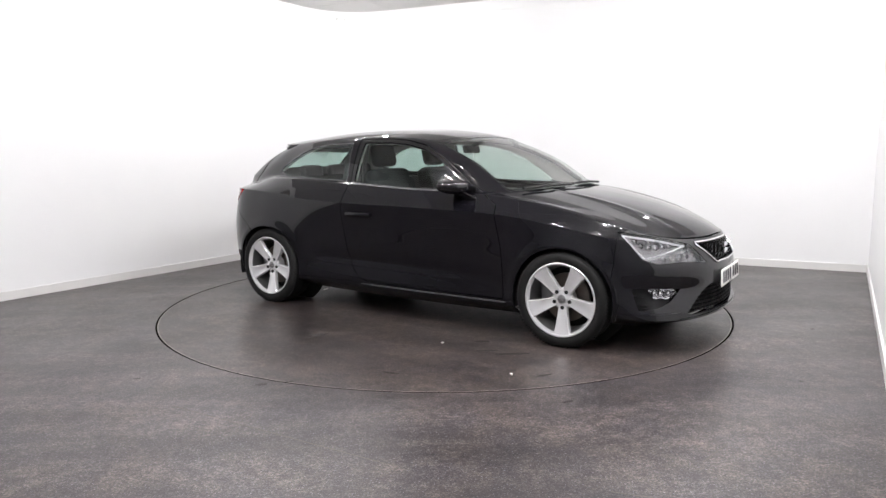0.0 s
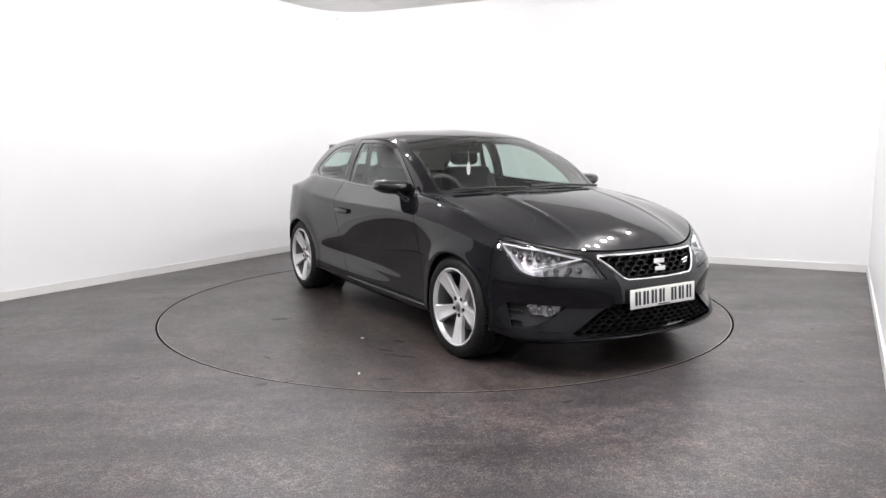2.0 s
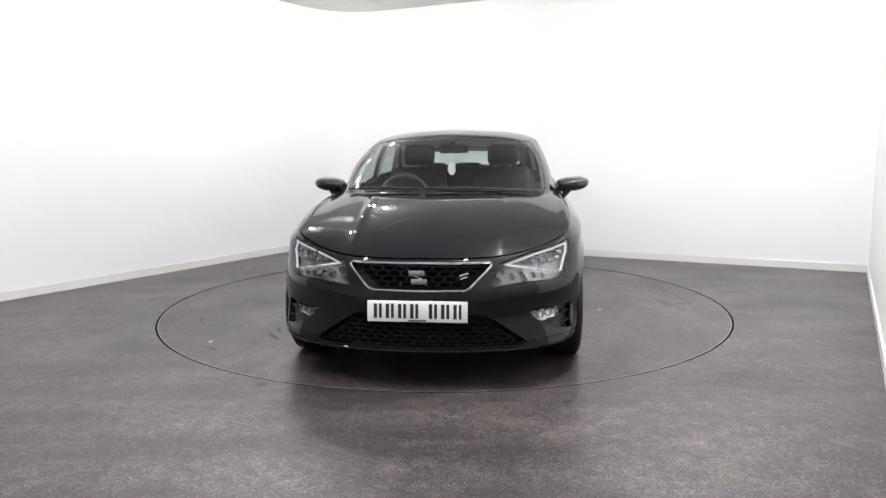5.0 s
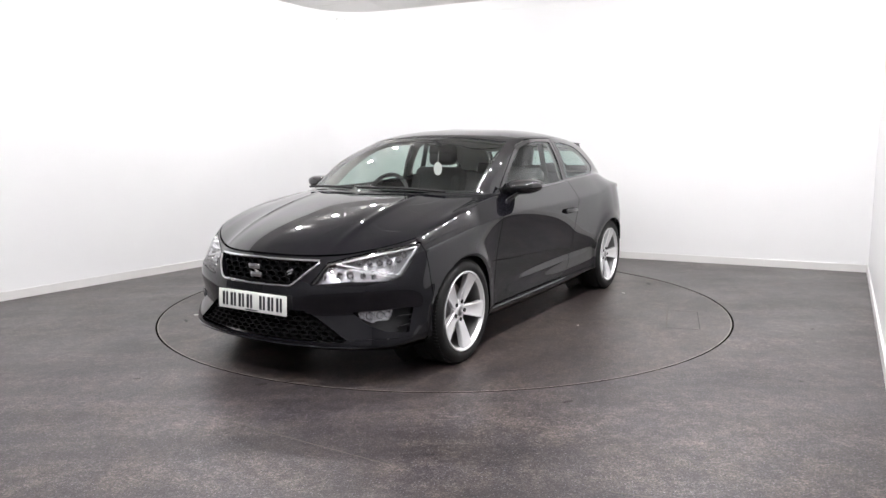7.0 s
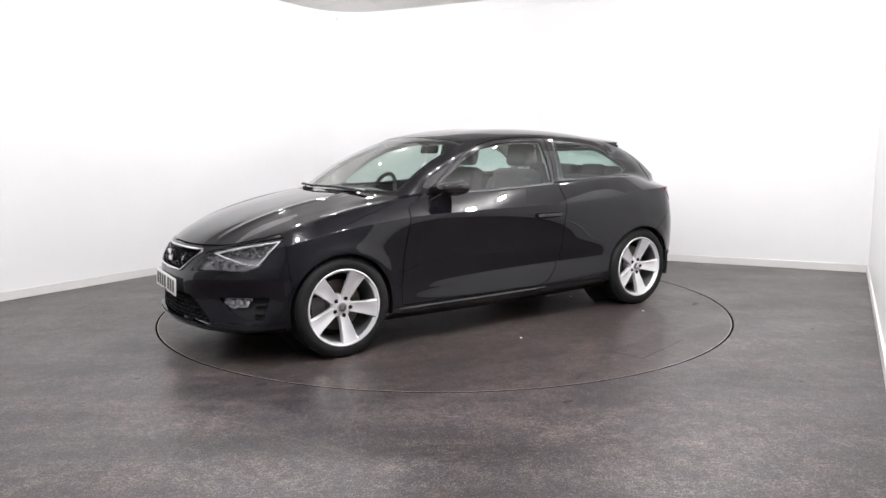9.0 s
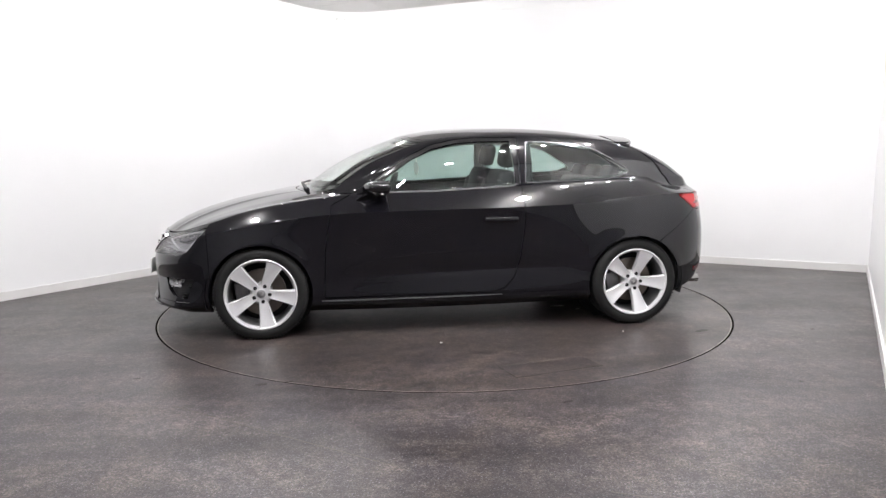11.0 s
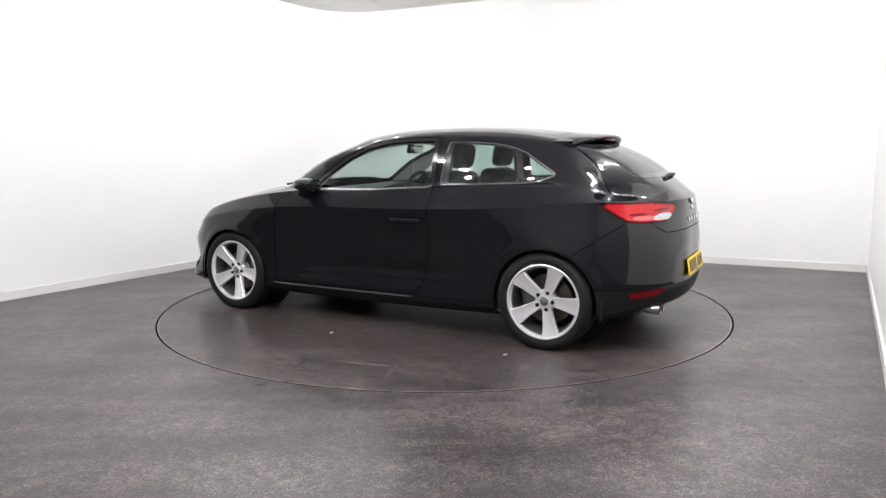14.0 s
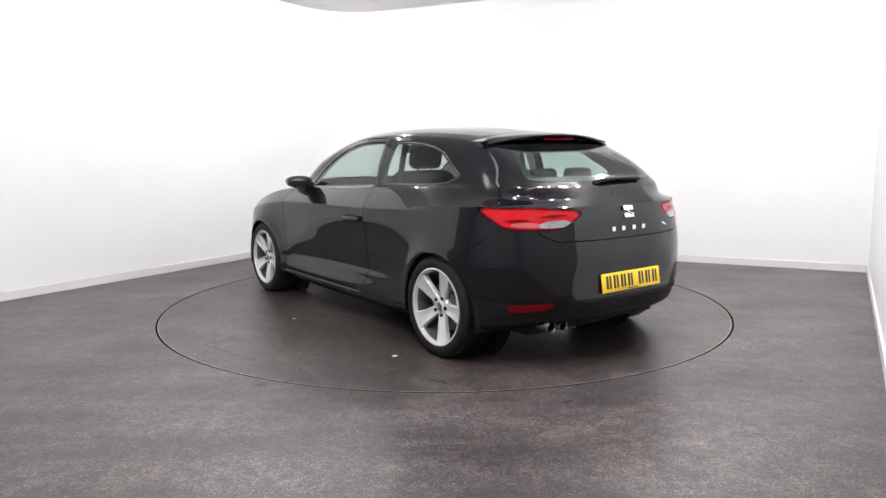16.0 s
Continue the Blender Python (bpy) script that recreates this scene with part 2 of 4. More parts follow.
def build_bay():
    path = wall_path()
    right = [CORNER_RB, CORNER_RB - RIGHT_DIR * 9.17]
    ends = [right[1], path[0]]
    # white bay ends beside the camera; unseen dark walls added past it darken reflections
    bay_right, bay_left = right[0] - RIGHT_DIR * BAY_RIGHT, path[1] - LEFT_DIR * BAY_LEFT
    tagged(mesh_object("wall_back", wall_strip(bmesh.new(), [bay_left] + path[1:], -0.02, CEILING_Z + 0.1, 0.12, 1), M_WALL),
           "smooth white painted wall with a curved corner", "wall", kind="structure")
    tagged(mesh_object("wall_right", wall_strip(bmesh.new(), [right[0], bay_right], -0.02, CEILING_Z + 0.1, 0.12, 1), M_WALL),
           "smooth white painted side wall", "wall", kind="structure")
    for foot in ([bay_right, right[1]], [right[1], ends[1]], [path[0], bay_left]):
        tagged(mesh_object("wall_front", wall_strip(bmesh.new(), foot, -0.02, CEILING_Z + 0.1, 0.12, 1), M_DARKWALL),
               "unseen plain dark grey wall, added to darken the car's reflections", "wall", kind="structure")
    path, right = [bay_left] + path[1:], [right[0], bay_right]
    for name, foot in (("baseboard", path), ("baseboard_right", right)):
        bm = wall_strip(bmesh.new(), foot, 0.0, 0.075, 0.014, -1)
        tagged(mesh_object(name, bm, M_SKIRT), "low white skirting board along the wall", "skirting", kind="structure")
    strip = wall_strip(bmesh.new(), path[1:15], CEILING_Z - .125, CEILING_Z - .105, .008, -1)
    tagged(mesh_object("trim", strip, M_WALL), "thin white strip round the curved corner under the ceiling", "trim", kind="structure")
    # lamp glints along the strip, added as small white blocks
    for k in range(5):
        u = (0.42, .47, .5, .62, .67)[k]
        q = path[1:15][int(u * 13)]
        bm = box_bm((.03, .02, .03), Matrix.Translation((q.x + .02, q.y - .03, CEILING_Z - .10)) @ pose(0, 0, 0, 0, 0, -20 + 9 * k), .006)
        tagged(mesh_object("strip_glint", bm, M_WHITE), "small white block standing in for a lamp glint on the wall strip", "clip", "clips on the wall strip")
    # floor with a round hole for the turntable
    bm = bmesh.new()
    n = 160
    ring = [TABLE_AT + Vector((math.cos(2 * math.pi * k / n), math.sin(2 * math.pi * k / n), 0)) * (TABLE_RADIUS + .004) for k in range(n)]
    inner = [bm.verts.new(q) for q in ring]
    low = [bm.verts.new((q.x, q.y, -0.03)) for q in ring]
    outer = [bm.verts.new((14 * math.cos(2 * math.pi * k / n), 14 * math.sin(2 * math.pi * k / n), 0)) for k in range(n)]
    for k in range(n):
        j = (k + 1) % n
        bm.faces.new((inner[k], outer[k], outer[j], inner[j]))
        bm.faces.new((low[k], inner[k], inner[j], low[j]))
    bm.faces.new(low)
    floor = tagged(mesh_object("floor", bm, M_FLOOR, 30), "dark grey speckled vinyl floor, scuffed and stained", "floor", kind="structure")
    # pale inner ring: light caught by the disc's rim, put into its colour
    for name, mat, r0, r1, z in (("gap", M_GAP, TABLE_RADIUS - .011, TABLE_RADIUS + .003, -.0022), ("lit_edge", M_EDGELIT, TABLE_RADIUS - .0165, TABLE_RADIUS - .0125, -.0018)):
        bm = bmesh.new()
        for k in range(n):
            a0, a1 = 2 * math.pi * k / n, 2 * math.pi * (k + 1) / n
            bm.faces.new([bm.verts.new((TABLE_AT.x + R * math.cos(a), TABLE_AT.y + R * math.sin(a), z)) for R, a in ((r0, a0), (r1, a0), (r1, a1), (r0, a1))])
        part(name, bm, mat, floor, smooth=20)
    bm = box_bm((20, 20, 0.1), pose(0, 0, CEILING_Z + 0.07), 0)
    for i in range(-7, 7):
        for j in range(-7, 7):
            rbox(bm, (1.192, 1.192, 0.02), pose(0, 0, 0, 0, 0, 59.2) @ pose(i * 1.2 + .3, j * 1.2 + .45, CEILING_Z + 0.01), 0)
    tagged(mesh_object("ceiling", bm, M_CEIL, 0), "pale panelled ceiling with thin joints", "ceiling", kind="structure")


def build_turntable():
    table = tagged(new("turntable"), "round flush turntable disc covered in dark scuffed vinyl", "turntable")
    bm = bmesh.new()
    n, r = 160, TABLE_RADIUS + 0.125
    top = [bm.verts.new((r * math.cos(2 * math.pi * k / n), r * math.sin(2 * math.pi * k / n), 0.001)) for k in range(n)]
    low = [bm.verts.new((v.co.x, v.co.y, -0.02)) for v in top]
    bm.faces.new(top)
    for k in range(n):
        bm.faces.new((low[k], low[(k + 1) % n], top[(k + 1) % n], top[k]))
    part("deck", bm, M_TABLE, table, smooth=20)
    return table


def ceiling_light(x, y, turn, size):
    lamp = tagged(new("ceiling_light"), "small square white LED ceiling spot with an opal cover, lit", "ceiling light", "ceiling lights")
    lamp.matrix_basis = pose(x, y, CEILING_Z, 0, 0, turn)
    w, d = size
    part("frame", box_bm((w + .03, d + .03, .022), pose(0, 0, -.012), .004, 2), M_LAMPFRAME, lamp)
    part("diffuser", box_bm((w, d, .038), pose(0, 0, -.042), .008, 2), M_LAMP, lamp, "lit opal cover")
    return lamp


# ---- the car's skin: rings of guide points from nose to tail, joined by smooth curves ----
RINGS = [
    [(2.02, 0, .17), (2.0, .27, .17), (1.93, .5, .17), (1.8, .72, .18), (1.6, .80, .19), (1.3, .82, .19), (.85, .78, .17), (.2, .78, .165),
     (-.47, .78, .17), (-1.0, .79, .185), (-1.35, .80, .21), (-1.62, .77, .205), (-1.8, .62, .235), (-1.93, .34, .25), (-1.96, 0, .25)],
    [(2.15, 0, .215), (2.125, .28, .212), (2.045, .54, .213), (1.872, .77, .225), (1.63, .85, .24), (1.3, .88, .24), (.85, .846, .225), (.2, .842, .22),
     (-.47, .844, .225), (-1.0, .86, .24), (-1.35, .868, .255), (-1.65, .83, .25), (-1.86, .65, .285), (-2.0, .36, .295), (-2.03, 0, .295)],
    [(2.145, 0, .38), (2.12, .28, .38), (2.012, .508, .385), (1.858, .715, .40), (1.645, .85, .41), (1.3, .895, .40), (.85, .848, .372), (.2, .834, .385),
     (-.47, .838, .40), (-1.0, .866, .415), (-1.35, .895, .43), (-1.67, .85, .435), (-1.892, .67, .43), (-2.04, .365, .425), (-2.065, 0, .42)],
    [(2.138, 0, .52), (2.115, .28, .52), (2.03, .51, .525), (1.87, .72, .54), (1.65, .843, .57), (1.3, .90, .60), (.85, .865, .60), (.2, .857, .60),
     (-.47, .860, .60), (-1.0, .878, .62), (-1.35, .90, .65), (-1.67, .85, .67), (-1.89, .675, .68), (-2.02, .36, .68), (-2.04, 0, .68)],
    [(2.105, 0, .622), (2.072, .28, .622), (1.972, .487, .632), (1.825, .69, .657), (1.64, .825, .715), (1.3, .885, .785), (.85, .892, .838), (.2, .897, .858),
     (-.47, .895, .868), (-1.0, .887, .892), (-1.35, .862, .93), (-1.68, .80, .94), (-1.865, .63, .935), (-1.98, .34, .938), (-2.01, 0, .938)],
    [(2.065, 0, .692), (2.022, .27, .69), (1.91, .472, .698), (1.775, .652, .738), (1.62, .772, .787), (1.3, .815, .872), (.85, .805, .942), (.2, .80, .972),
     (-.47, .797, 1.005), (-1.0, .782, 1.03), (-1.35, .748, 1.03), (-1.65, .665, .988), (-1.825, .55, .978), (-1.93, .31, .985), (-1.95, 0, .985)],
    [(1.055, 0, .985), (1.04, .28, .985), (.985, .50, .98), (.895, .66, .973), (.775, .722, .973), (.63, .748, .98), (.45, .765, .985), (.1, .772, .99),
     (-.47, .770, 1.02), (-1.0, .750, 1.048), (-1.3, .712, 1.058), (-1.60, .65, 1.052), (-1.79, .55, 1.045), (-1.868, .30, 1.042), (-1.885, 0, 1.042)],
    None,
    [(.30, 0, 1.368), (.29, .28, 1.36), (.262, .45, 1.345), (.205, .555, 1.328), (.11, .592, 1.333), (0, .608, 1.343), (-.12, .617, 1.35), (-.3, .622, 1.355),
     (-.55, .622, 1.353), (-.85, .598, 1.342), (-1.1, .572, 1.325), (-1.30, .55, 1.30), (-1.39, .49, 1.29), (-1.415, .28, 1.303), (-1.42, 0, 1.31)],
    [(.10, 0, 1.408), (.09, .22, 1.402), (.06, .33, 1.396), (.02, .40, 1.392), (-.04, .42, 1.395), (-.12, .43, 1.399), (-.22, .43, 1.403), (-.38, .43, 1.406),
     (-.58, .43, 1.404), (-.8, .42, 1.394), (-1.0, .40, 1.378), (-1.13, .37, 1.363), (-1.22, .31, 1.358), (-1.27, .18, 1.366), (-1.28, 0, 1.369)],
    [(-.08, 0, 1.426), (-.1, 0, 1.427), (-.12, 0, 1.428), (-.15, 0, 1.429), (-.19, 0, 1.43), (-.25, 0, 1.431), (-.32, 0, 1.432), (-.42, 0, 1.432),
     (-.58, 0, 1.429), (-.74, 0, 1.422), (-.88, 0, 1.413), (-.98, 0, 1.404), (-1.04, 0, 1.398), (-1.08, 0, 1.394), (-1.1, 0, 1.392)],
]
CREASE = {1: 0.5, 2: 0.6, 4: 0.88, 5: 0.5, 6: 0.7, 8: 0.35}  # how sharply the skin turns at a ring
SEG_S, SEG_V = 18, 11


def hermite(p0, p1, m0, m1, u):
    u2, u3 = u * u, u * u * u
    return p0 * (2 * u3 - 3 * u2 + 1) + m0 * (u3 - 2 * u2 + u) + p1 * (3 * u2 - 2 * u3) + m1 * (u3 - u2)


def curve_through(P, n, crease=None, mirror=False):
    """Smooth curve through the rows of P (k, ..., 3), n steps a piece."""
    k = len(P)
    ext = np.concatenate([P[1:2], P, P[-2:-1]]).copy()
    if mirror:
        ext[0, ..., 1] *= -1
        ext[-1, ..., 1] *= -1
    else:
        ext[0], ext[-1] = 2 * P[0] - P[1], 2 * P[-1] - P[-2]
    d = np.maximum(np.linalg.norm(np.diff(ext, axis=0), axis=-1, keepdims=True), 1e-5) ** 0.6
    sec = np.diff(ext, axis=0) / d
    tan = (sec[:-1] * d[1:] + sec[1:] * d[:-1]) / (d[:-1] + d[1:])
    out = []
    for i in range(k - 1):
        h = d[i + 1]
        c0, c1 = (crease or {}).get(i, 0), (crease or {}).get(i + 1, 0)
        m0 = (tan[i] * (1 - c0) + sec[i + 1] * c0) * h
        m1 = (tan[i + 1] * (1 - c1) + sec[i + 1] * c1) * h
        for q in range(n):
            out.append(hermite(P[i], P[i + 1], m0, m1, q / n))
    out.append(P[-1])
    return np.array(out)


def skin():
    """Half of the car's skin: points, their ring coordinates (s along, v up) and faces."""
    rows = [None if r is None else np.array(r, float) for r in RINGS]
    for r in rows:
        if r is not None:
            r[:, 0] -= .022 * np.clip((r[:, 0] - 1.62) / .5, 0, 1.1)
    mid = (rows[6] + rows[8]) / 2
    bow = np.array([[.04, 0, .024]] * 3 + [[.042, .02, .026]] + [[.0, .022, 0]] * 8 + [[-.01, .016, .015]] + [[-.012, 0, .018]] * 2)
    bow[4] = (.025, .032, .016)
    rows[7] = mid + bow
    G = curve_through(np.array(rows), SEG_V, CREASE)
    G = np.swapaxes(curve_through(np.swapaxes(G, 0, 1), SEG_S, None, True), 0, 1)
    nv, ns = G.shape[:2]
    # the bonnet's crown, with a soft crease on either side
    for i in range(nv):
        u = i / SEG_V - 5
        if 0 < u < 1:
            s = np.arange(ns) / SEG_S
            w = np.where(s < 1.7, 1 - .10 * s / 1.7, np.clip(.90 * (5.4 - s) / 3.7, 0, 1))
            w = w + .13 * np.exp(-((s - 1.62) / .11) ** 2)
            G[i, :, 2] += .056 * w * (4 * u * (1 - u)) ** .95
    # the scoop over the lower door crease, and the lips of the wheel arches
    for i in range(nv):
        u, s = i / SEG_V - 2, np.arange(ns) / SEG_S
        if 0 < u < 1:
            G[i, :, 1] -= .012 * np.clip((s - 6.0) * .9, 0, 1) * np.clip((8.9 - s) / 1.2, 0, 1) * u * (1 - u) ** 5 * 14.9
    for x in (1.298, -1.298):
        r = np.hypot(G[..., 0] - x, G[..., 2] - .318)
        G[..., 1] += np.where((G[..., 1] > .7) & (G[..., 2] < .85), .009 * np.exp(-((r - .345) / .035) ** 2), 0)
    # the recess round the rear plate
    near = np.clip((.46 - G[..., 1] - (G[..., 2] - .52) * .5) / .14, 0, 1) * np.clip((G[..., 2] - .40) / .03, 0, 1) * np.clip((.66 - G[..., 2]) / .10, 0, 1)
    G[..., 0] += np.where(G[..., 0] < -1.85, .014 * near, 0)
    G[:, 0, 1] = G[:, -1, 1] = 0
    V = G.reshape(-1, 3)
    V[:, 1] = np.maximum(V[:, 1], 0)
    vv, ss = np.meshgrid(np.arange(nv) / SEG_V, np.arange(ns) / SEG_S, indexing="ij")
    P = np.stack([ss.ravel(), vv.ravel()], 1)
    F = []
    for i in range(nv - 1):
        for j in range(ns - 1):
            a = i * ns + j
            F.append((a, a + 1, a + ns + 1, a + ns))
    return V, P, F


def cut(S, field):
    """The piece of a skin on which field(points, coordinates) is positive, with clean edges."""
    V, P, F = S
    if not F:
        return S
    f = field(V, P)
    f = np.where(np.abs(f) < 1e-7, 1e-7, f)
    inside = f > 0
    V2, P2, F2, seen = list(V), list(P), [], {}
    for face in F:
        flags = [inside[i] for i in face]
        if all(flags):
            F2.append(face)
        elif any(flags):
            poly = []
            for a, b in zip(face, face[1:] + face[:1]):
                if inside[a]:
                    poly.append(a)
                if inside[a] != inside[b]:
                    key = (min(a, b), max(a, b))
                    if key not in seen:
                        u = f[key[0]] / (f[key[0]] - f[key[1]])
                        seen[key] = len(V2)
                        V2.append(V[key[0]] * (1 - u) + V[key[1]] * u)
                        P2.append(P[key[0]] * (1 - u) + P[key[1]] * u)
                    poly.append(seen[key])
            if len(poly) > 2:
                F2.append(tuple(poly))
    used = sorted({i for face in F2 for i in face})
    index = {i: k for k, i in enumerate(used)}
    return np.array([V2[i] for i in used]).reshape(-1, 3), np.array([P2[i] for i in used]).reshape(-1, 2), [tuple(index[i] for i in face) for face in F2]


def side_xz(V, P):
    return V[:, [0, 2]]


def face_yz(V, P):
    return V[:, [1, 2]]


def nose_uz(V, P):
    return np.stack([(V[:, 1] - V[:, 0]) * 0.7071, V[:, 2]], 1)


def tail_uz(V, P):
    return np.stack([(V[:, 1] + V[:, 0]) * 0.7071, V[:, 2]], 1)


def outline(points, view, where=None, soft=0.0):
    """A field that is positive within the outline (metres from its edge), seen in that view, where the condition holds."""
    Q = np.array(points, float)

    def field(V, P):
        X = view(V, P)
        dist, inside = np.full(len(X), 1e9), np.zeros(len(X), bool)
        for a, b in zip(Q, np.roll(Q, -1, axis=0)):
            e = b - a
            w = X - a
            u = np.clip((w @ e) / (e @ e), 0, 1)
            dist = np.minimum(dist, np.linalg.norm(w - u[:, None] * e, axis=1))
            c = (a[1] > X[:, 1]) != (b[1] > X[:, 1])
            with np.errstate(divide="ignore", invalid="ignore"):
                inside ^= c & (X[:, 0] < (b[0] - a[0]) * (X[:, 1] - a[1]) / (b[1] - a[1] if b[1] != a[1] else 1e-9) + a[0])
        d = np.where(inside, dist, -dist)
        return d if where is None else np.minimum(d, where(V, P))
    return field


def grown(field, by):
    return lambda V, P: field(V, P) + by


def skin_mesh(S, sides="both", flange=0.012, lift=0.0):
    """A bmesh of a piece of skin: on the left, the right, or welded over both sides, with its edges turned in."""
    V, P, F = S
    bm = bmesh.new()
    for sign in {"both": (1, -1), "left": (1,), "right": (-1,)}[sides]:
        vs = [bm.verts.new((x, y * sign, z)) for x, y, z in V]
        for face in F:
            ids = [vs[i] for i in (face if sign > 0 else face[::-1])]
            if len(set(ids)) > 2:
                bm.faces.new(ids)
    if sides == "both":
        bmesh.ops.remove_doubles(bm, verts=[v for v in bm.verts if abs(v.co.y) < 2e-4], dist=3e-4)
    bmesh.ops.dissolve_degenerate(bm, edges=bm.edges, dist=1e-5)
    bm.normal_update()
    if lift:
        move = [(v, v.normal * lift) for v in bm.verts]
        for v, m in move:
            v.co += m
    if flange:
        rim = [e for e in bm.edges if e.is_boundary]
        inward = {v: v.normal.copy() for e in rim for v in e.verts}
        where = {tuple(round(c, 6) for c in v.co): n for v, n in inward.items()}
        geo = bmesh.ops.extrude_edge_only(bm, edges=rim)["geom"]
        for v in geo:
            if isinstance(v, bmesh.types.BMVert):
                v.co -= where.get(tuple(round(c, 6) for c in v.co), Vector((0, 0, 0))) * flange
        bm.normal_update()
    return bm


# ---- the car ----
WHEEL_X, WHEEL_Z, ARCH = 1.3005, 0.308, 0.338
SETTLE = 0.988  # the body's heights against the guide points


def wheel_mesh_parts(wheel):
    """Tyre, five-spoke rim, hub and disc about the y axis; the outer face looks to +y."""
    R, w = 0.318, 0.1125
    bm = bmesh.new()
    lathe(bm, [(0.238, -w + .012), (0.250, -w + .002), (0.275, -w - .004), (0.298, -w + .004), (0.311, -w + .018), (R, -w + .045), (R, -0.012), (R - .006, -0.010),
               (R - .006, -0.002), (R, 0.0), (R, w - .045), (0.311, w - .018), (0.298, w - .004), (0.275, w + .004), (0.250, w - .002), (0.238, w - .012)], 72)
    tyre = part("tyre", bm, M_RUBBER, wheel, "black low-profile rubber tyre")
    bm = bmesh.new()
    n = 90
    for k in range(n):
        a = 2 * math.pi * k / n
        for y, ln in ((w - .03, .026), (-w + .03, .026)):
            rbox(bm, (0.009, ln, 0.007), Matrix.Rotation(-a, 4, "Y") @ pose(R - 0.0032, y, 0), 0)
    tagged(part("tread_blocks", bm, M_RUBBER, tyre), kind="stuff")
    bm = bmesh.new()
    lathe(bm, [(0.236, w - .018), (0.243, w - .006), (0.243, w - .001), (0.238, w + .002), (0.231, w - .001), (0.227, w - .012), (0.220, w - .024)], 72)
    rim = part("rim", bm, M_ALLOY, wheel, "silver five-spoke alloy wheel rim")
    # the barrel is alloy coloured dark for the shade behind the spokes
    bm = lathe(bmesh.new(), [(0.221, w - .022), (0.213, w - .04), (0.208, 0.0), (0.203, -0.05)], 60)
    part("rim_barrel", bm, M_BARREL, rim, "shaded grey shaded rim barrel")
    # one spoke: across half-widths and face heights from hub to rim
    for k in range(5):
        a = math.radians(-90 + 72 * k)
        bm = bmesh.new()
        secs = []
        for r, half, y, groove in ((0.03, .022, .052, 0), (0.055, .030, .057, 0), (0.075, .033, .062, .003), (0.10, .036, .068, .005), (0.14, .042, .076, .006), (0.18, .049, .083, .005), (0.208, .056, .088, .003), (0.230, .066, .092, 0)):
            secs.append([bm.verts.new((r, y + w - .098 + dy, q)) for q, dy in
                         ((-half, -.03), (-half * .97, -.006), (-half * .84, .0), (-half * .30, -groove), (half * .30, -groove), (half * .84, 0.0), (half * .97, -.006), (half, -.03))])
        for s0, s1 in zip(secs, secs[1:]):
            for i in range(7):
                bm.faces.new((s0[i], s1[i], s1[i + 1], s0[i + 1]))
            bm.faces.new((s0[7], s1[7], s1[0], s0[0]))
        bmesh.ops.recalc_face_normals(bm, faces=bm.faces)
        bmesh.ops.rotate(bm, verts=bm.verts, cent=(0, 0, 0), matrix=Matrix.Rotation(-a, 3, "Y"))
        part("spoke", bm, M_ALLOY, rim, smooth=28)
    bm = bmesh.new()
    lathe(bm, [(0.001, w - .035), (0.030, w - .035), (0.034, w - .04), (0.062, w - .045), (0.075, w - .06), (0.075, -.02)], 40)
    part("hub", bm, M_ALLOY, rim)
    bm = lathe(bm=bmesh.new(), profile=[(0.001, w - .029), (0.022, w - .030), (0.028, w - .034), (0.028, w - .04)], n=32)
    part("centre_cap", bm, M_ALLOYDARK, rim, "dark centre cap with a small pale emblem")
    bm = bmesh.new()
    rbox(bm, (0.022, 0.003, 0.007), pose(0, w - .0285, 0.007, 0, 20, 0), .001, 1)
    rbox(bm, (0.022, 0.003, 0.007), pose(0, w - .0285, -0.007, 0, 20, 0), .001, 1)
    part("emblem", bm, M_CHROME, rim)
    for k in range(5):
        a = math.radians(-90 + 72 * k)
        bm = lathe(bmesh.new(), [(0.001, 0.001), (0.007, 0.001), (0.009, 0.004), (0.0125, 0.004), (0.0125, -.02)], 16)
        bmesh.ops.translate(bm, verts=bm.verts, vec=(0.056 * math.cos(a), w - .0405, 0.056 * math.sin(a)))
        part("wheel_bolt", bm, M_PLASTIC, rim)
    bm = lathe(bmesh.new(), [(0.07, 0.0), (0.16, 0.0), (0.16, -0.022), (0.07, -.022)], 48, close=True)
    part("brake_disc", bm, M_DISC, wheel, "grey steel brake disc")
    bm = box_bm((0.10, 0.06, 0.13), pose(0.13, -.02, 0.03), .015)
    part("brake_caliper", bm, M_ALLOYDARK, wheel)
    bm = lathe(bmesh.new(), [(0.001, -.05), (0.2, -.05), (0.205, -.06), (0.2, -w), (0.001, -w)], 40)
    part("wheel_back", bm, M_DARK, wheel)


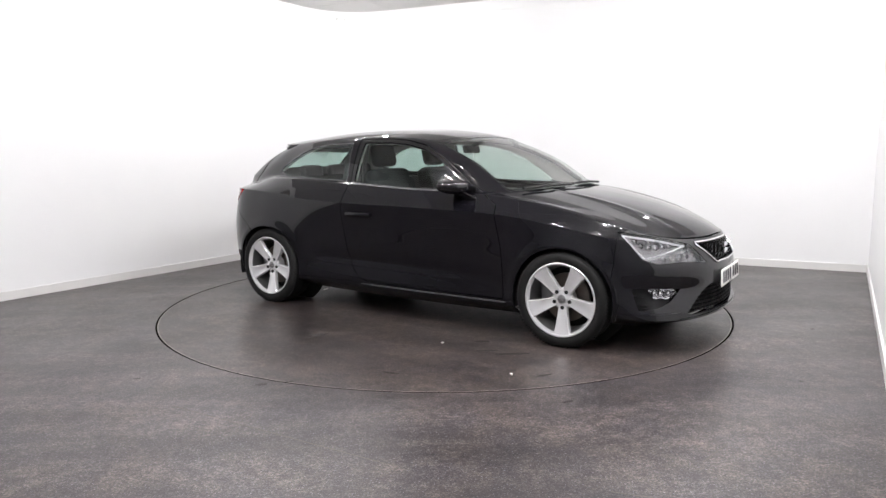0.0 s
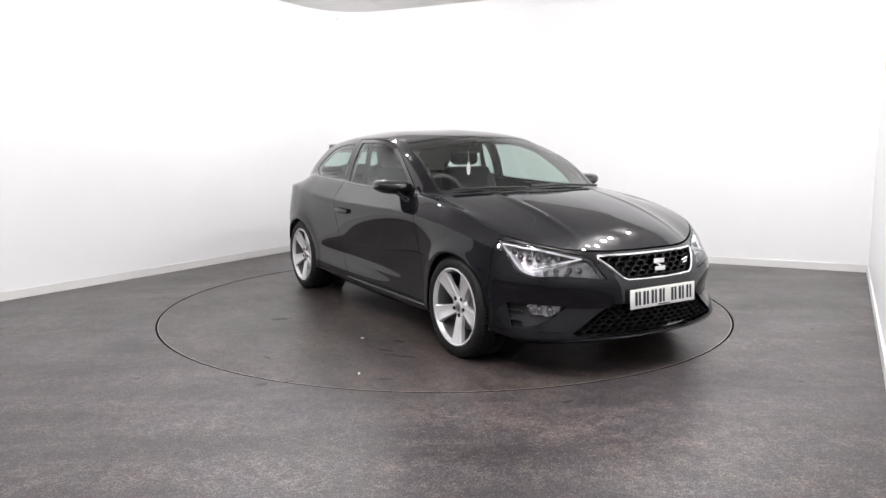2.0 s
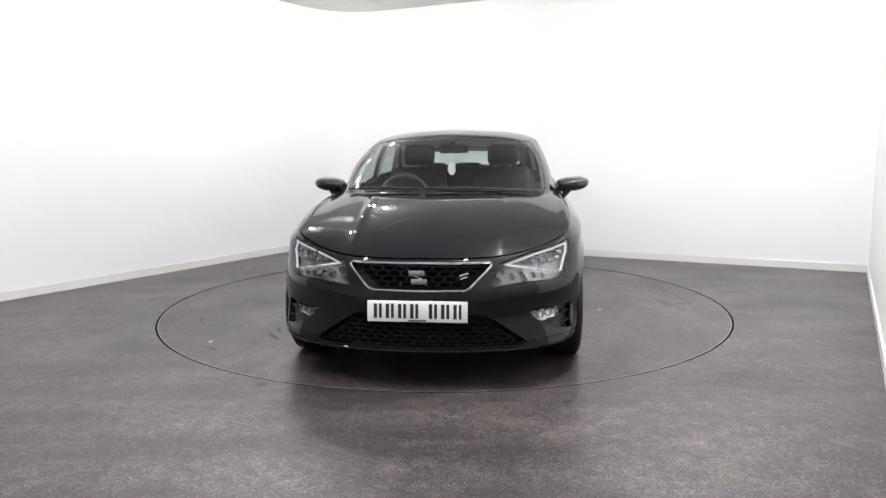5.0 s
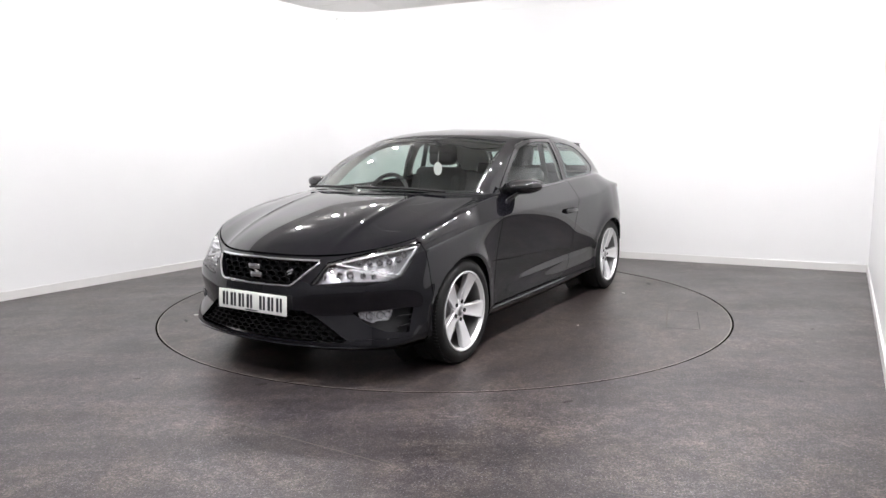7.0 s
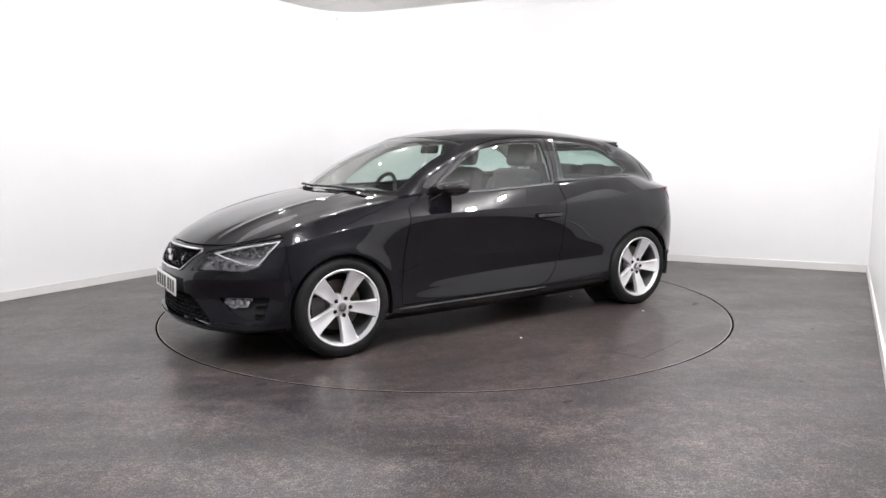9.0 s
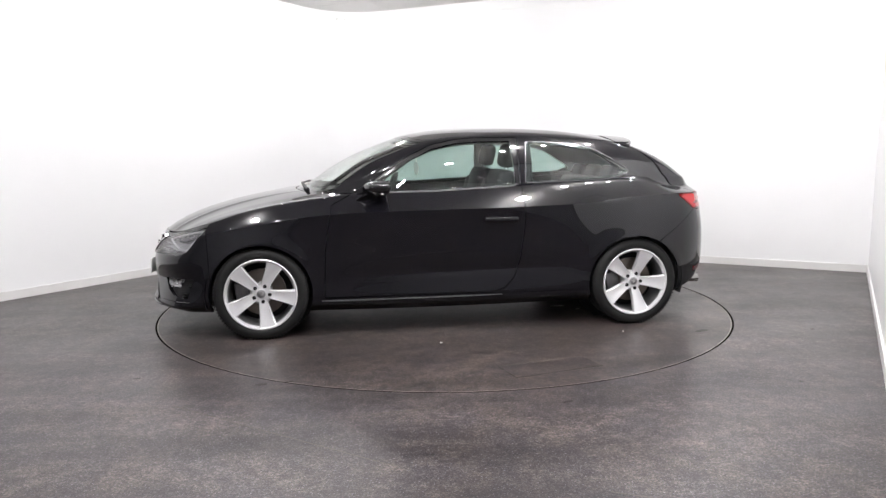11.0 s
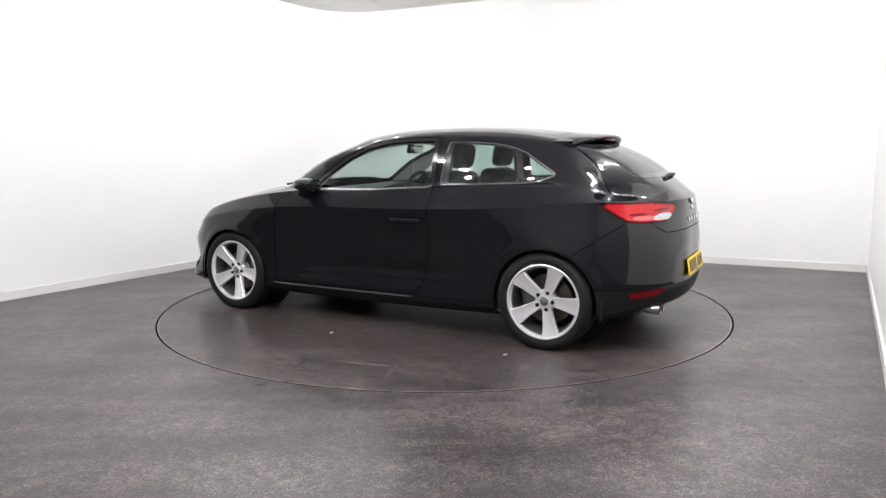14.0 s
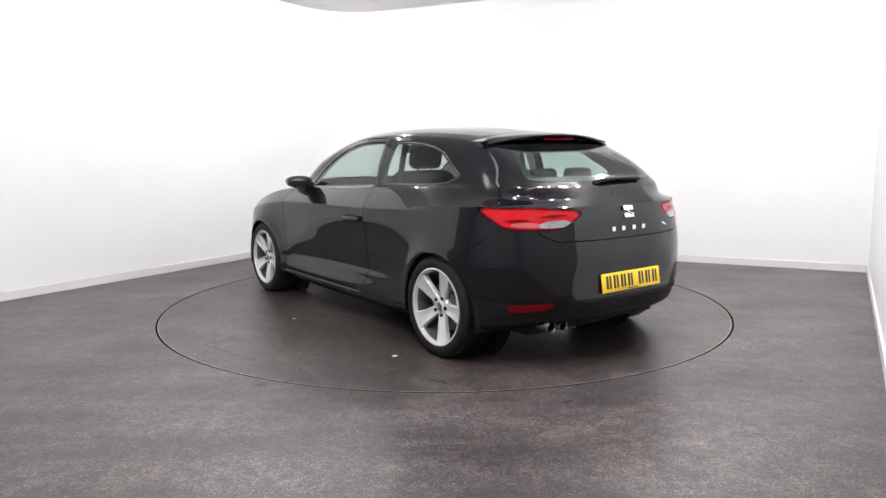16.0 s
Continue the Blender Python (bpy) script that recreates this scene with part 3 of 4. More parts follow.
def build_car():
    car = tagged(new("car"), "black three-door hatchback with silver five-spoke wheels on a turntable", "car")
    S = skin()
    sides = (("left", 1), ("right", -1))
    kd_pts = S[0][(S[0][:, 0] > 1.3) & (S[1][:, 1] < 5.2) & (S[1][:, 1] > 0.9)]
    kd_back = S[0][(S[0][:, 0] < -1.2) & (S[1][:, 1] < 8.1) & (S[1][:, 1] > 0.9)]

    def skin_x(y, z, back=False):
        """The skin's x at a place of the nose or tail."""
        pts = kd_back if back else kd_pts
        d = (pts[:, 1] - abs(y)) ** 2 + (pts[:, 2] - z) ** 2
        i = np.argsort(d)[:4]
        w = 1 / (d[i] + 1e-6)
        return float((pts[i, 0] * w).sum() / w.sum())

    # outlines of the openings and shut lines
    arch_f = lambda V, P: np.minimum(ARCH - np.hypot(V[:, 0] - WHEEL_X, V[:, 2] - WHEEL_Z), V[:, 1] - .5)
    arch_r = lambda V, P: np.minimum(ARCH - np.hypot(V[:, 0] + WHEEL_X, V[:, 2] - WHEEL_Z), V[:, 1] - .5)
    side = lambda V, P: V[:, 1] - .35
    nose = lambda V, P: V[:, 0] - 1.4
    tail = lambda V, P: -1.3 - V[:, 0]
    windscreen = lambda V, P: np.minimum(np.minimum((P[:, 1] - 6.04) * .25, (7.93 - P[:, 1]) * .25), (3.42 - P[:, 0]) * .14)
    door_glass = outline([(.56, .98), (.44, 1.082), (.28, 1.192), (.13, 1.268), (-.03, 1.305), (-.18, 1.318), (-.425, 1.32), (-.45, 1.03), (-.44, 1.016), (.1, .987)], side_xz, side)
    rear_glass_side = outline([(-.515, 1.024), (-.54, 1.318), (-.72, 1.315), (-.88, 1.302), (-1.0, 1.28), (-1.09, 1.247), (-1.22, 1.168), (-1.305, 1.112), (-1.298, 1.09), (-1.22, 1.058), (-1.12, 1.045), (-.8, 1.033)], side_xz, side)
    rear_window = outline([(-.9, 1.07), (.45, 1.075), (.52, 1.085), (.545, 1.11), (.455, 1.27), (-.9, 1.29)], face_yz, tail)
    headlight = outline([(-.592, .76), (-.715, .592), (-.80, .565), (-1.0, .566), (-1.20, .548), (-1.10, .660), (-.86, .715)], nose_uz, nose)
    tail_lamp = outline([(-.55, .94), (-.635, .88), (-.715, .828), (-.80, .815), (-1.0, .818), (-1.06, .828), (-1.165, .905), (-1.12, .922), (-.9, .938)], tail_uz, tail)
    grille_pts = [(-.6, .674), (.366, .67), (.374, .655), (.27, .552), (.245, .54), (-.6, .535)]
    grille = outline(grille_pts, face_yz, nose)
    intake = outline([(-.9, .40), (.33, .41), (.40, .372), (.565, .255), (.53, .24), (-.9, .228)], face_yz, nose)
    fog_bay = outline([(-.655, .418), (-.99, .402), (-.91, .335), (-.82, .30), (-.69, .282)], nose_uz, nose)
    hood = lambda V, P: np.minimum(np.minimum((P[:, 1] - 5.01) * .4, (5.965 - P[:, 1]) * .5), (5.55 - P[:, 0]) * .3)
    roof = lambda V, P: (P[:, 1] - 8.06) * .15
    gate = outline([(-.9, .742), (.52, .748), (.60, .785), (.66, .84), (.665, .98), (.64, 1.08), (.535, 1.30), (-.9, 1.33)], face_yz, tail)
    door = outline([(.885, .268), (.872, .6), (.825, .90), (.70, .965), (.60, 1.0), (.46, 1.107), (.30, 1.215), (.14, 1.295), (-.03, 1.333), (-.18, 1.345), (-.478, 1.347), (-.482, 1.0),
                    (-.49, .75), (-.467, .5), (-.425, .365), (-.36, .295), (-.27, .268)], side_xz, side)
    rear_bumper = lambda V, P: np.minimum(-1.40 - V[:, 0], ((.63 - V[:, 2]) - (V[:, 0] + 1.50) * .68) * .82)
    front_bumper = lambda V, P: np.minimum(V[:, 0] - 1.615 - (V[:, 2] - .3) * .06, (5.0 - P[:, 1]) * .2)
    fender = lambda V, P: np.minimum(V[:, 0] - .60, (5.05 - P[:, 1]) * .2)
    skirt = lambda V, P: np.minimum(.262 - V[:, 2], np.minimum(1.0 - V[:, 0], V[:, 0] + 1.0))
    low_lip = outline([(-.9, .245), (.54, .245), (.62, .262), (.9, .262), (.9, .1), (-.9, .1)], face_yz, lambda V, P: V[:, 0] - 1.62)
    diffuser = lambda V, P: np.minimum(-1.62 - V[:, 0], .415 - V[:, 2])

    gap = 0.0022
    S = cut(cut(S, grown(lambda V, P: -arch_f(V, P), 0)), lambda V, P: -arch_r(V, P))
    pieces = {}

    def take(name, field, g=gap):
        nonlocal S
        pieces[name] = cut(S, grown(field, -g))
        S = cut(S, lambda V, P: -field(V, P) - g)
    for name, field, g in (("windscreen", windscreen, .001), ("door_glass", door_glass, .001), ("rear_glass_side", rear_glass_side, .001), ("rear_window", rear_window, .001),
                           ("headlight", headlight, .002), ("tail_lamp", tail_lamp, .002), ("grille", grille, 0), ("intake", intake, 0), ("fog_bay", fog_bay, 0),
                           ("low_lip", low_lip, .001), ("hood", hood, .002), ("roof", roof, .0015), ("gate", gate, .003), ("door", door, .0028), ("diffuser", diffuser, .001),
                           ("rear_bumper", rear_bumper, .0018), ("front_bumper", front_bumper, .0018), ("skirt", skirt, .001), ("fender", fender, .002)):
        take(name, field, g)
    body = part("body_shell", skin_mesh(S, "both"), M_PAINT, car)
    part("roof", skin_mesh(pieces["roof"], "both"), M_PAINT, car)
    bonnet = part("bonnet", skin_mesh(pieces["hood"], "both", .02), M_PAINT, car, "long black bonnet with two soft creases")
    front = part("front_bumper", skin_mesh(pieces["front_bumper"], "both", .03), M_PAINT, car)
    part("lower_lip", skin_mesh(pieces["low_lip"], "both", .02), M_PAINT, front)
    back = part("rear_bumper", skin_mesh(pieces["rear_bumper"], "both", .02), M_PAINT, car)
    part("diffuser", skin_mesh(pieces["diffuser"], "both", .02, -.004), M_PLASTIC, back, "dark lower bumper insert")
    tailgate = part("tailgate", skin_mesh(pieces["gate"], "both", .02), M_PAINT, car)
    screen = part("windscreen", skin_mesh(pieces["windscreen"], "both", .006, -.002), M_GLASS, car, "clear windscreen with a pale green tint")
    rwin = part("rear_window", skin_mesh(pieces["rear_window"], "both", .006, .001), M_TINT, tailgate, "green-tinted rear window")
    for ob in (screen, rwin):
        ob.visible_shadow = False
    # dark printed borders of the panes
    sb = cut(pieces["windscreen"], lambda V, P: .022 - grown(windscreen, 0)(V, P))
    part("screen_border", skin_mesh(sb, "both", 0, -.0035), M_GLOSS, screen)
    rb = cut(pieces["rear_window"], lambda V, P: .03 - rear_window(V, P))
    part("window_border", skin_mesh(rb, "both", 0, -.002), M_GLOSS, rwin)

    doors = {}
    for name, sg in sides:
        part("front_wing", skin_mesh(pieces["fender"], name, .02), M_PAINT, car)
        d = doors[name] = part("door", skin_mesh(pieces["door"], name, .02), M_PAINT, car, "long black front door")
        part("side_skirt", skin_mesh(pieces["skirt"], name, .01, .002), M_PAINT, car)
        line = cut(pieces["skirt"], lambda V, P: np.minimum(.0045 - np.abs(V[:, 2] - .2475), np.minimum(np.minimum(.92 - V[:, 0], V[:, 0] + .36), P[:, 1] - 1.0)))
        part("sill_strip", skin_mesh(line, name, .004, .007), M_ALLOYDARK, car, "thin grey sill strip")
        w = part("door_window", skin_mesh(pieces["door_glass"], name, .004, -.003), M_TINT, d, "green-tinted door window")
        q = part("quarter_window", skin_mesh(pieces["rear_glass_side"], name, .004, -.002), M_TINT, car, "green-tinted rear side window")
        w.visible_shadow = q.visible_shadow = False
        b = cut(pieces["rear_glass_side"], lambda V, P: np.maximum(.014 - rear_glass_side(V, P), V[:, 0] + .575))
        part("pane_border", skin_mesh(b, name, 0, -.004), M_GLOSS, q)
        b = cut(pieces["rear_glass_side"], lambda V, P: .005 - rear_glass_side(V, P))
        part("pane_trim", skin_mesh(b, name, .004, .0015), M_SATIN, q, "thin bright pane edge")
        # gloss black pillar cover and door frame round the glass
        f = cut(pieces["door"], lambda V, P: np.minimum(.03 + door_glass(V, P), np.minimum(V[:, 2] - 1.0 - (-V[:, 0]) * .02, .60 - V[:, 0])))
        part("window_frame", skin_mesh(f, name, .004, .0012), M_GLOSS, d)
        strip = cut(pieces["door"], lambda V, P: np.minimum(.012 + door_glass(V, P), np.minimum(1.03 - V[:, 2], .50 - V[:, 0])))
        part("waist_strip", skin_mesh(strip, name, .004, .003), M_SATIN, d)
        # lamps
        lamp = part("headlight", skin_mesh(cut(pieces["headlight"], lambda V, P: .5 + 0 * V[:, 0]), name, .0, -.05), M_HLDARK, car, "large clear wedge-shaped headlight")
        part("lens", skin_mesh(pieces["headlight"], name, .01, .001), M_LENS, lamp).visible_shadow = False
        chevron = outline([(-1.09, .662), (-.86, .711), (-.605, .752), (-.728, .598), (-.80, .603)], nose_uz)
        guide = cut(pieces["headlight"], lambda V, P: np.minimum(.0105 - chevron(V, P), chevron(V, P) - .003))
        part("light_guide", skin_mesh(guide, name, .012, -.012), M_DRL, lamp, "pale daytime light strip")
        rim = cut(pieces["headlight"], lambda V, P: np.minimum(.006 - headlight(V, P), 1))
        part("lamp_rim", skin_mesh(rim, name, .02, -.006), M_PLASTIC, lamp)
        for k, (u, z, rr) in enumerate(((-.70, .695, .016), (-.735, .67, .017), (-.78, .662, .018), (-.83, .655, .018), (-.885, .66, .017), (-.94, .66, .014), (-.80, .69, .012), (-.86, .69, .012),
                                        (-1.09, .615, .015), (-1.05, .592, .017), (-.99, .60, .018), (-.985, .578, .014), (-.93, .588, .016), (-.87, .582, .013), (-1.12, .58, .012))):
            A = nose_uz(pieces["headlight"][0], None)
            i = int(np.argmin((A[:, 0] - u) ** 2 + (A[:, 1] - z) ** 2))
            q = pieces["headlight"][0][i]
            bm = lathe(bmesh.new(), [(0.001, -.012), (rr * .6, -.010), (rr * .9, 0), (rr, .008), (rr, -.02)], 16)
            bmesh.ops.transform(bm, matrix=Matrix.Translation((q[0] - .026, (q[1] - .016) * sg, q[2])) @ Matrix.Rotation(radians((-50 if k < 8 else -65) * sg), 4, "Z"), verts=bm.verts)
            part("reflector", bm, M_CLEARREF, lamp)
        bar = cut(pieces["headlight"], lambda V, P: np.minimum(-chevron(V, P) - .004, headlight(V, P) - .012))
        part("bezel", skin_mesh(bar, name, .012, -.034), M_SATIN, lamp)
        tl = part("tail_light", skin_mesh(cut(pieces["tail_lamp"], lambda V, P: V[:, 2]), name, .0, -.025), M_REDDARK, car, "red and clear wrap-round tail light")
        split = lambda V, P: np.abs(tail_uz(V, P)[:, 0] + .955 - (V[:, 2] - .87) * .35) - .005
        clear = outline([(-.885, .826), (-1.06, .828), (-1.11, .868), (-.98, .868), (-.945, .858), (-.87, .838)], tail_uz)
        part("lens", skin_mesh(cut(cut(pieces["tail_lamp"], split), lambda V, P: -clear(V, P)), name, .012, .0015), M_RED, tl, "glossy red lens")
        band = cut(cut(pieces["tail_lamp"], split), lambda V, P: np.minimum(np.minimum(-clear(V, P), .009 - np.abs(V[:, 2] - .868 + (tail_uz(V, P)[:, 0] + .8) * .12)), tail_lamp(V, P) - .012))
        part("light_band", skin_mesh(band, name, .006, .0035), M_REDDARK, tl)
        glow = outline([(-.735, .836), (-.90, .828), (-.925, .842), (-.90, .858), (-.79, .858)], tail_uz)
        part("reflector", skin_mesh(cut(cut(pieces["tail_lamp"], split), glow), name, .006, .0035), M_PINK, tl, "pale red inner reflector")
        edge = cut(cut(pieces["tail_lamp"], split), lambda V, P: np.minimum(.010 - tail_lamp(V, P), -clear(V, P) - .002))
        part("lens_edge", skin_mesh(edge, name, .004, .003), M_REDDARK, tl)
        part("clear_lens", skin_mesh(cut(cut(pieces["tail_lamp"], split), clear), name, .010, .0012), M_CLEARREF, tl, "clear reversing lens")
        # fog lamp bay
        bay = part("fog_light", skin_mesh(pieces["fog_bay"], name, 0, -.03), M_PLASTIC, car, "fog light in a black ribbed recess")
        fl = cut(pieces["fog_bay"], outline([(-.765, .406), (-.965, .396), (-.93, .362), (-.885, .345), (-.86, .358), (-.80, .356)], nose_uz))
        part("lamp", skin_mesh(fl, name, .02, -.022), M_CLEARREF, bay, "bright chrome fog light bowl")
        part("lens", skin_mesh(fl, name, .01, -.006), M_LENS, bay).visible_shadow = False
        for u, z, rr in ((-.80, .383, .019), (-.845, .379, .021), (-.892, .374, .021), (-.935, .38, .014)):
            A = nose_uz(pieces["fog_bay"][0], None)
            i = int(np.argmin((A[:, 0] - u) ** 2 + (A[:, 1] - z) ** 2))
            q = pieces["fog_bay"][0][i]
            bm = lathe(bmesh.new(), [(0.001, -.010), (rr * .6, -.008), (rr * .9, 0), (rr, .006), (rr, -.02)], 16)
            bmesh.ops.transform(bm, matrix=Matrix.Translation((q[0] - .012, (q[1] - .010) * sg, q[2])) @ Matrix.Rotation(radians(-58 * sg), 4, "Z"), verts=bm.verts)
            part("reflector", bm, M_CLEARREF, bay)
        for k in range(5):
            rib = cut(pieces["fog_bay"], lambda V, P: np.minimum(np.minimum(.0045 - np.abs(V[:, 2] - .30 - .024 * k), nose_uz(V, P)[:, 0] + .75), P[:, 1] - 1.05))
            if rib[2]:
                part("rib", skin_mesh(rib, name, .02, -.008), M_PLASTIC, bay)
        # handle
        hx, hy, hz = -.32, .876, .785
        bm = bmesh.new()
        rbox(bm, (.235, .024, .034), pose(hx, (hy + .022) * sg, hz), .012, 3)
        rbox(bm, (.04, .03, .03), pose(hx - .085, (hy + .01) * sg, hz), .01, 2)
        rbox(bm, (.04, .03, .03), pose(hx + .085, (hy + .01) * sg, hz), .01, 2)
        part("door_handle", bm, M_PAINT, d)
        bm = bmesh.new()
        bmesh.ops.create_uvsphere(bm, u_segments=20, v_segments=10, radius=1, matrix=pose(hx + .01, (hy + .0) * sg, hz - .004) @ Matrix.Diagonal((.10, .007, .034, 1)))
        part("handle_cup", bm, M_GLOSS, d)
        # mirror
        bm = bmesh.new()
        bmesh.ops.create_uvsphere(bm, u_segments=28, v_segments=16, radius=1)
        for v in bm.verts:
            x, y, z = v.co
            fx = .115 if x > 0 else .06
            taper = 1 - .22 * (y + 1) / 2
            v.co = (.50 + fx * (abs(x) ** .8 * (1 if x > 0 else -1)) - .02 * y, .882 + .120 * (abs(y) ** .75 * (1 if y > 0 else -1)), 1.012 + .058 * taper * (abs(z) ** .8 * (1 if z > 0 else -1)) + .012 * y)
            v.co.y *= sg
        bmesh.ops.recalc_face_normals(bm, faces=bm.faces)
        mir = part("door_mirror", bm, M_GLOSS, car, "glossy black door mirror on a slim foot")
        bm = bmesh.new()
        for i, (x, y, z, a, b) in enumerate(((.60, .80, .915, .085, .035), (.59, .825, .94, .075, .03), (.56, .86, .97, .06, .026), (.53, .89, 1.0, .055, .02))):
            ring = [bm.verts.new((x + a * math.cos(q * math.pi / 6), (y + .012 * math.sin(q * math.pi / 6)) * sg, z + b * math.sin(q * math.pi / 6) - .2 * a * math.cos(q * math.pi / 6))) for q in range(12)]
            if i:
                for q in range(12):
                    bm.faces.new((prev[q], prev[(q + 1) % 12], ring[(q + 1) % 12], ring[q]))
            prev = ring
        bmesh.ops.recalc_face_normals(bm, faces=bm.faces)
        part("mirror_foot", bm, M_GLOSS, mir)
        bm = bmesh.new()
        bmesh.ops.create_circle(bm, cap_ends=True, segments=28, radius=1)
        for v in bm.verts:
            x, y, z = v.co
            v.co = (.4545 - .012 * x, (.895 + .09 * (abs(x) ** .8 * (1 if x > 0 else -1))) * sg, 1.018 + .046 * (abs(y) ** .8 * (1 if y > 0 else -1)) + .01 * x)
        part("mirror_glass", bm, M_CHROME, mir, smooth=0)
        bm = box_bm((.10, .008, .07), pose(.60, .775 * sg, .99, 0, 30, 0), .004)
        part("sail_panel", bm, M_GLOSS, d)

    # nose: grille, badge, intake, plate
    def honeycomb(field, ymax, z0, z1, cw, ch, t, depth, back):
        bm = bmesh.new()
        rows = int((z1 - z0) / (ch * .75)) + 3
        cols = int(2 * ymax / cw) + 3
        for r in range(rows):
            for c in range(cols):
                cy = -ymax + c * cw + (cw / 2 if r % 2 else 0) - cw / 2
                cz = z0 + r * ch * .75
                ring_o, ring_i, ok = [], [], True
                for k in range(6):
                    a = math.pi / 6 + k * math.pi / 3
                    for ring, kk in ((ring_o, 1.0), (ring_i, t)):
                        y, z = cy + cw / 1.732 * kk * math.cos(a), cz + ch / 2 * kk * math.sin(a)
                        if field(np.array([[2.1, abs(y), z]]), None)[0] < -.004:
                            ok = False
                        ring.append((y, z))
                if not ok:
                    continue
                x = skin_x(cy, cz) - back
                vo, vi, vb = ([bm.verts.new((x + dx, y, z)) for y, z in ring] for ring, dx in ((ring_o, 0), (ring_i, 0), (ring_i, -depth)))
                for k in range(6):
                    j = (k + 1) % 6
                    bm.faces.new((vo[k], vo[j], vi[j], vi[k]))
                    bm.faces.new((vi[k], vi[j], vb[j], vb[k]))
        bmesh.ops.recalc_face_normals(bm, faces=bm.faces)
        return bm
    gr = part("grille", skin_mesh(pieces["grille"], "both", 0, -.05), M_DARK, car, "black honeycomb grille with a chrome surround")
    tagged(part("honeycomb", honeycomb(grille, .39, .54, .68, .066, .036, .84, .03, .012), M_GLOSS, gr), kind="stuff")
    line = [(y, z) for y, z in grille_pts[1:5]]
    full = [(0.0, .674)] + line + [(0.0, .536)]
    loop = []
    for (y0, z0), (y1, z1) in zip(full, full[1:]):
        m = max(2, int(math.hypot(y1 - y0, z1 - z0) / .02))
        loop += [(y0 + (y1 - y0) * k / m, z0 + (z1 - z0) * k / m) for k in range(m)]
    loop = loop + [full[-1]] + [(-y, z) for y, z in reversed(loop[1:])]
    tb = tube(bmesh.new(), [(skin_x(y, z) + .002, y, z) for y, z in loop], .0072, 8, True)
    part("surround", tb, M_CHROME, gr, "chrome surround")
    bm = bmesh.new()
    for dz, sh in ((.022, .006), (-.022, -.006)):
        rbox(bm, (.012, .085, .030), pose(skin_x(0, .605) + .004, -sh, .605 + dz), .005, 2)
    rbox(bm, (.012, .075, .012), pose(skin_x(0, .605) + .001, 0, .605, -28, 0, 0), .003, 1)
    part("emblem", bm, M_CHROME, gr)
    bm = bmesh.new()
    rbox(bm, (.008, .05, .012), pose(skin_x(.235, .61) + .004, .235, .616, 20), .003, 1)
    rbox(bm, (.008, .04, .010), pose(skin_x(.235, .60) + .004, .235, .600, 20), .003, 1)
    part("trim_badge", bm, M_CHROME, gr)
    edge = [(skin_x(y, .222) + .003, y, .219) for y in [-.62 + 1.24 * k / 40 for k in range(41)]]
    part("lip_edge", tube(bmesh.new(), edge, .006, 8), M_PAINT, front)
    ik = part("lower_intake", skin_mesh(pieces["intake"], "both", 0, -.06), M_DARK, car, "black honeycomb lower air intake")
    tagged(part("honeycomb", honeycomb(intake, .58, .235, .42, .058, .032, .82, .03, .025), M_PLASTIC, ik), kind="stuff")

    def plate(name, at, mat, label):
        pl = part(name, box_bm((.008, .52, .111), at, .004, 2), mat, car, label)
        for y, w2 in ((-.205, .05), (-.142, .05), (-.078, .05), (-.015, .05), (.082, .05), (.145, .05), (.208, .046)):
            for dy, w3 in ((-.012, .36), (.014, .30)):
                part("dark_bar", box_bm((.002, w2 * w3, .076), at @ pose(.0045, y + dy, 0.002), 0), M_INK, pl, smooth=0)
        part("maker_mark", box_bm((.002, .09, .006), at @ pose(.0045, 0, -.047), 0), M_INK, pl, smooth=0)
    plate("number_plate", pose(2.132, 0, .432, 0, -3, 0), M_PLATEW, "white front plate with dark bars")
    plate("number_plate", pose(-2.058, 0, .494, 0, -9, 180), M_PLATEY, "yellow rear plate with dark bars")

    # tail: spoiler, badge, bars, wiper, exhaust, reflectors
    bm = bmesh.new()
    rows = []
    for k in range(33):
        y = -.56 + 1.12 * k / 32
        q = abs(y) / .56
        tipx, tipz = -1.472 + .105 * q ** 3, 1.360 - .066 * q ** 2.2
        prof = [(-1.25, 1.376 - .062 * q ** 2), (-1.36, 1.371 - .058 * q ** 2), (tipx + .03, tipz + .004), (tipx, tipz - .004), (tipx + .004, tipz - .014), (tipx + .06, tipz - .045), (-1.33, tipz - .045)]
        rows.append([bm.verts.new((x, y, z)) for x, z in prof])
    for r0, r1 in zip(rows, rows[1:]):
        for i in range(6):
            bm.faces.new((r0[i], r0[i + 1], r1[i + 1], r1[i]))
    bm.faces.new(rows[0])
    bm.faces.new(rows[-1][::-1])
    bmesh.ops.recalc_face_normals(bm, faces=bm.faces)
    sp = part("roof_spoiler", bm, M_PAINT, tailgate)
    part("brake_light", box_bm((.012, .26, .016), pose(-1.452, 0, 1.327, 0, -35, 0), .004), M_REDDARK, sp, "dark red high brake light")
    bm = bmesh.new()
    bx = skin_x(0, .896, True)
    for dz, sh in ((.022, -.006), (-.022, .006)):
        rbox(bm, (.012, .085, .030), pose(bx - .004, -sh, .896 + dz, 0, 15, 0), .005, 2)
    rbox(bm, (.012, .075, .012), pose(bx - .002, 0, .896, 28, 15, 0), .003, 1)
    part("emblem", bm, M_CHROME, tailgate)
    for y in (.135, .052, -.042, -.13):
        bm = box_bm((.008, .032, .028), pose(skin_x(y, .80, True) - .002, y, .80), .003, 1)
        part("badge_bar", bm, M_CHROME, tailgate)
    bm = box_bm((.008, .045, .016), pose(skin_x(.36, .80, True) - .002, -.36, .80, 25), .004, 1)
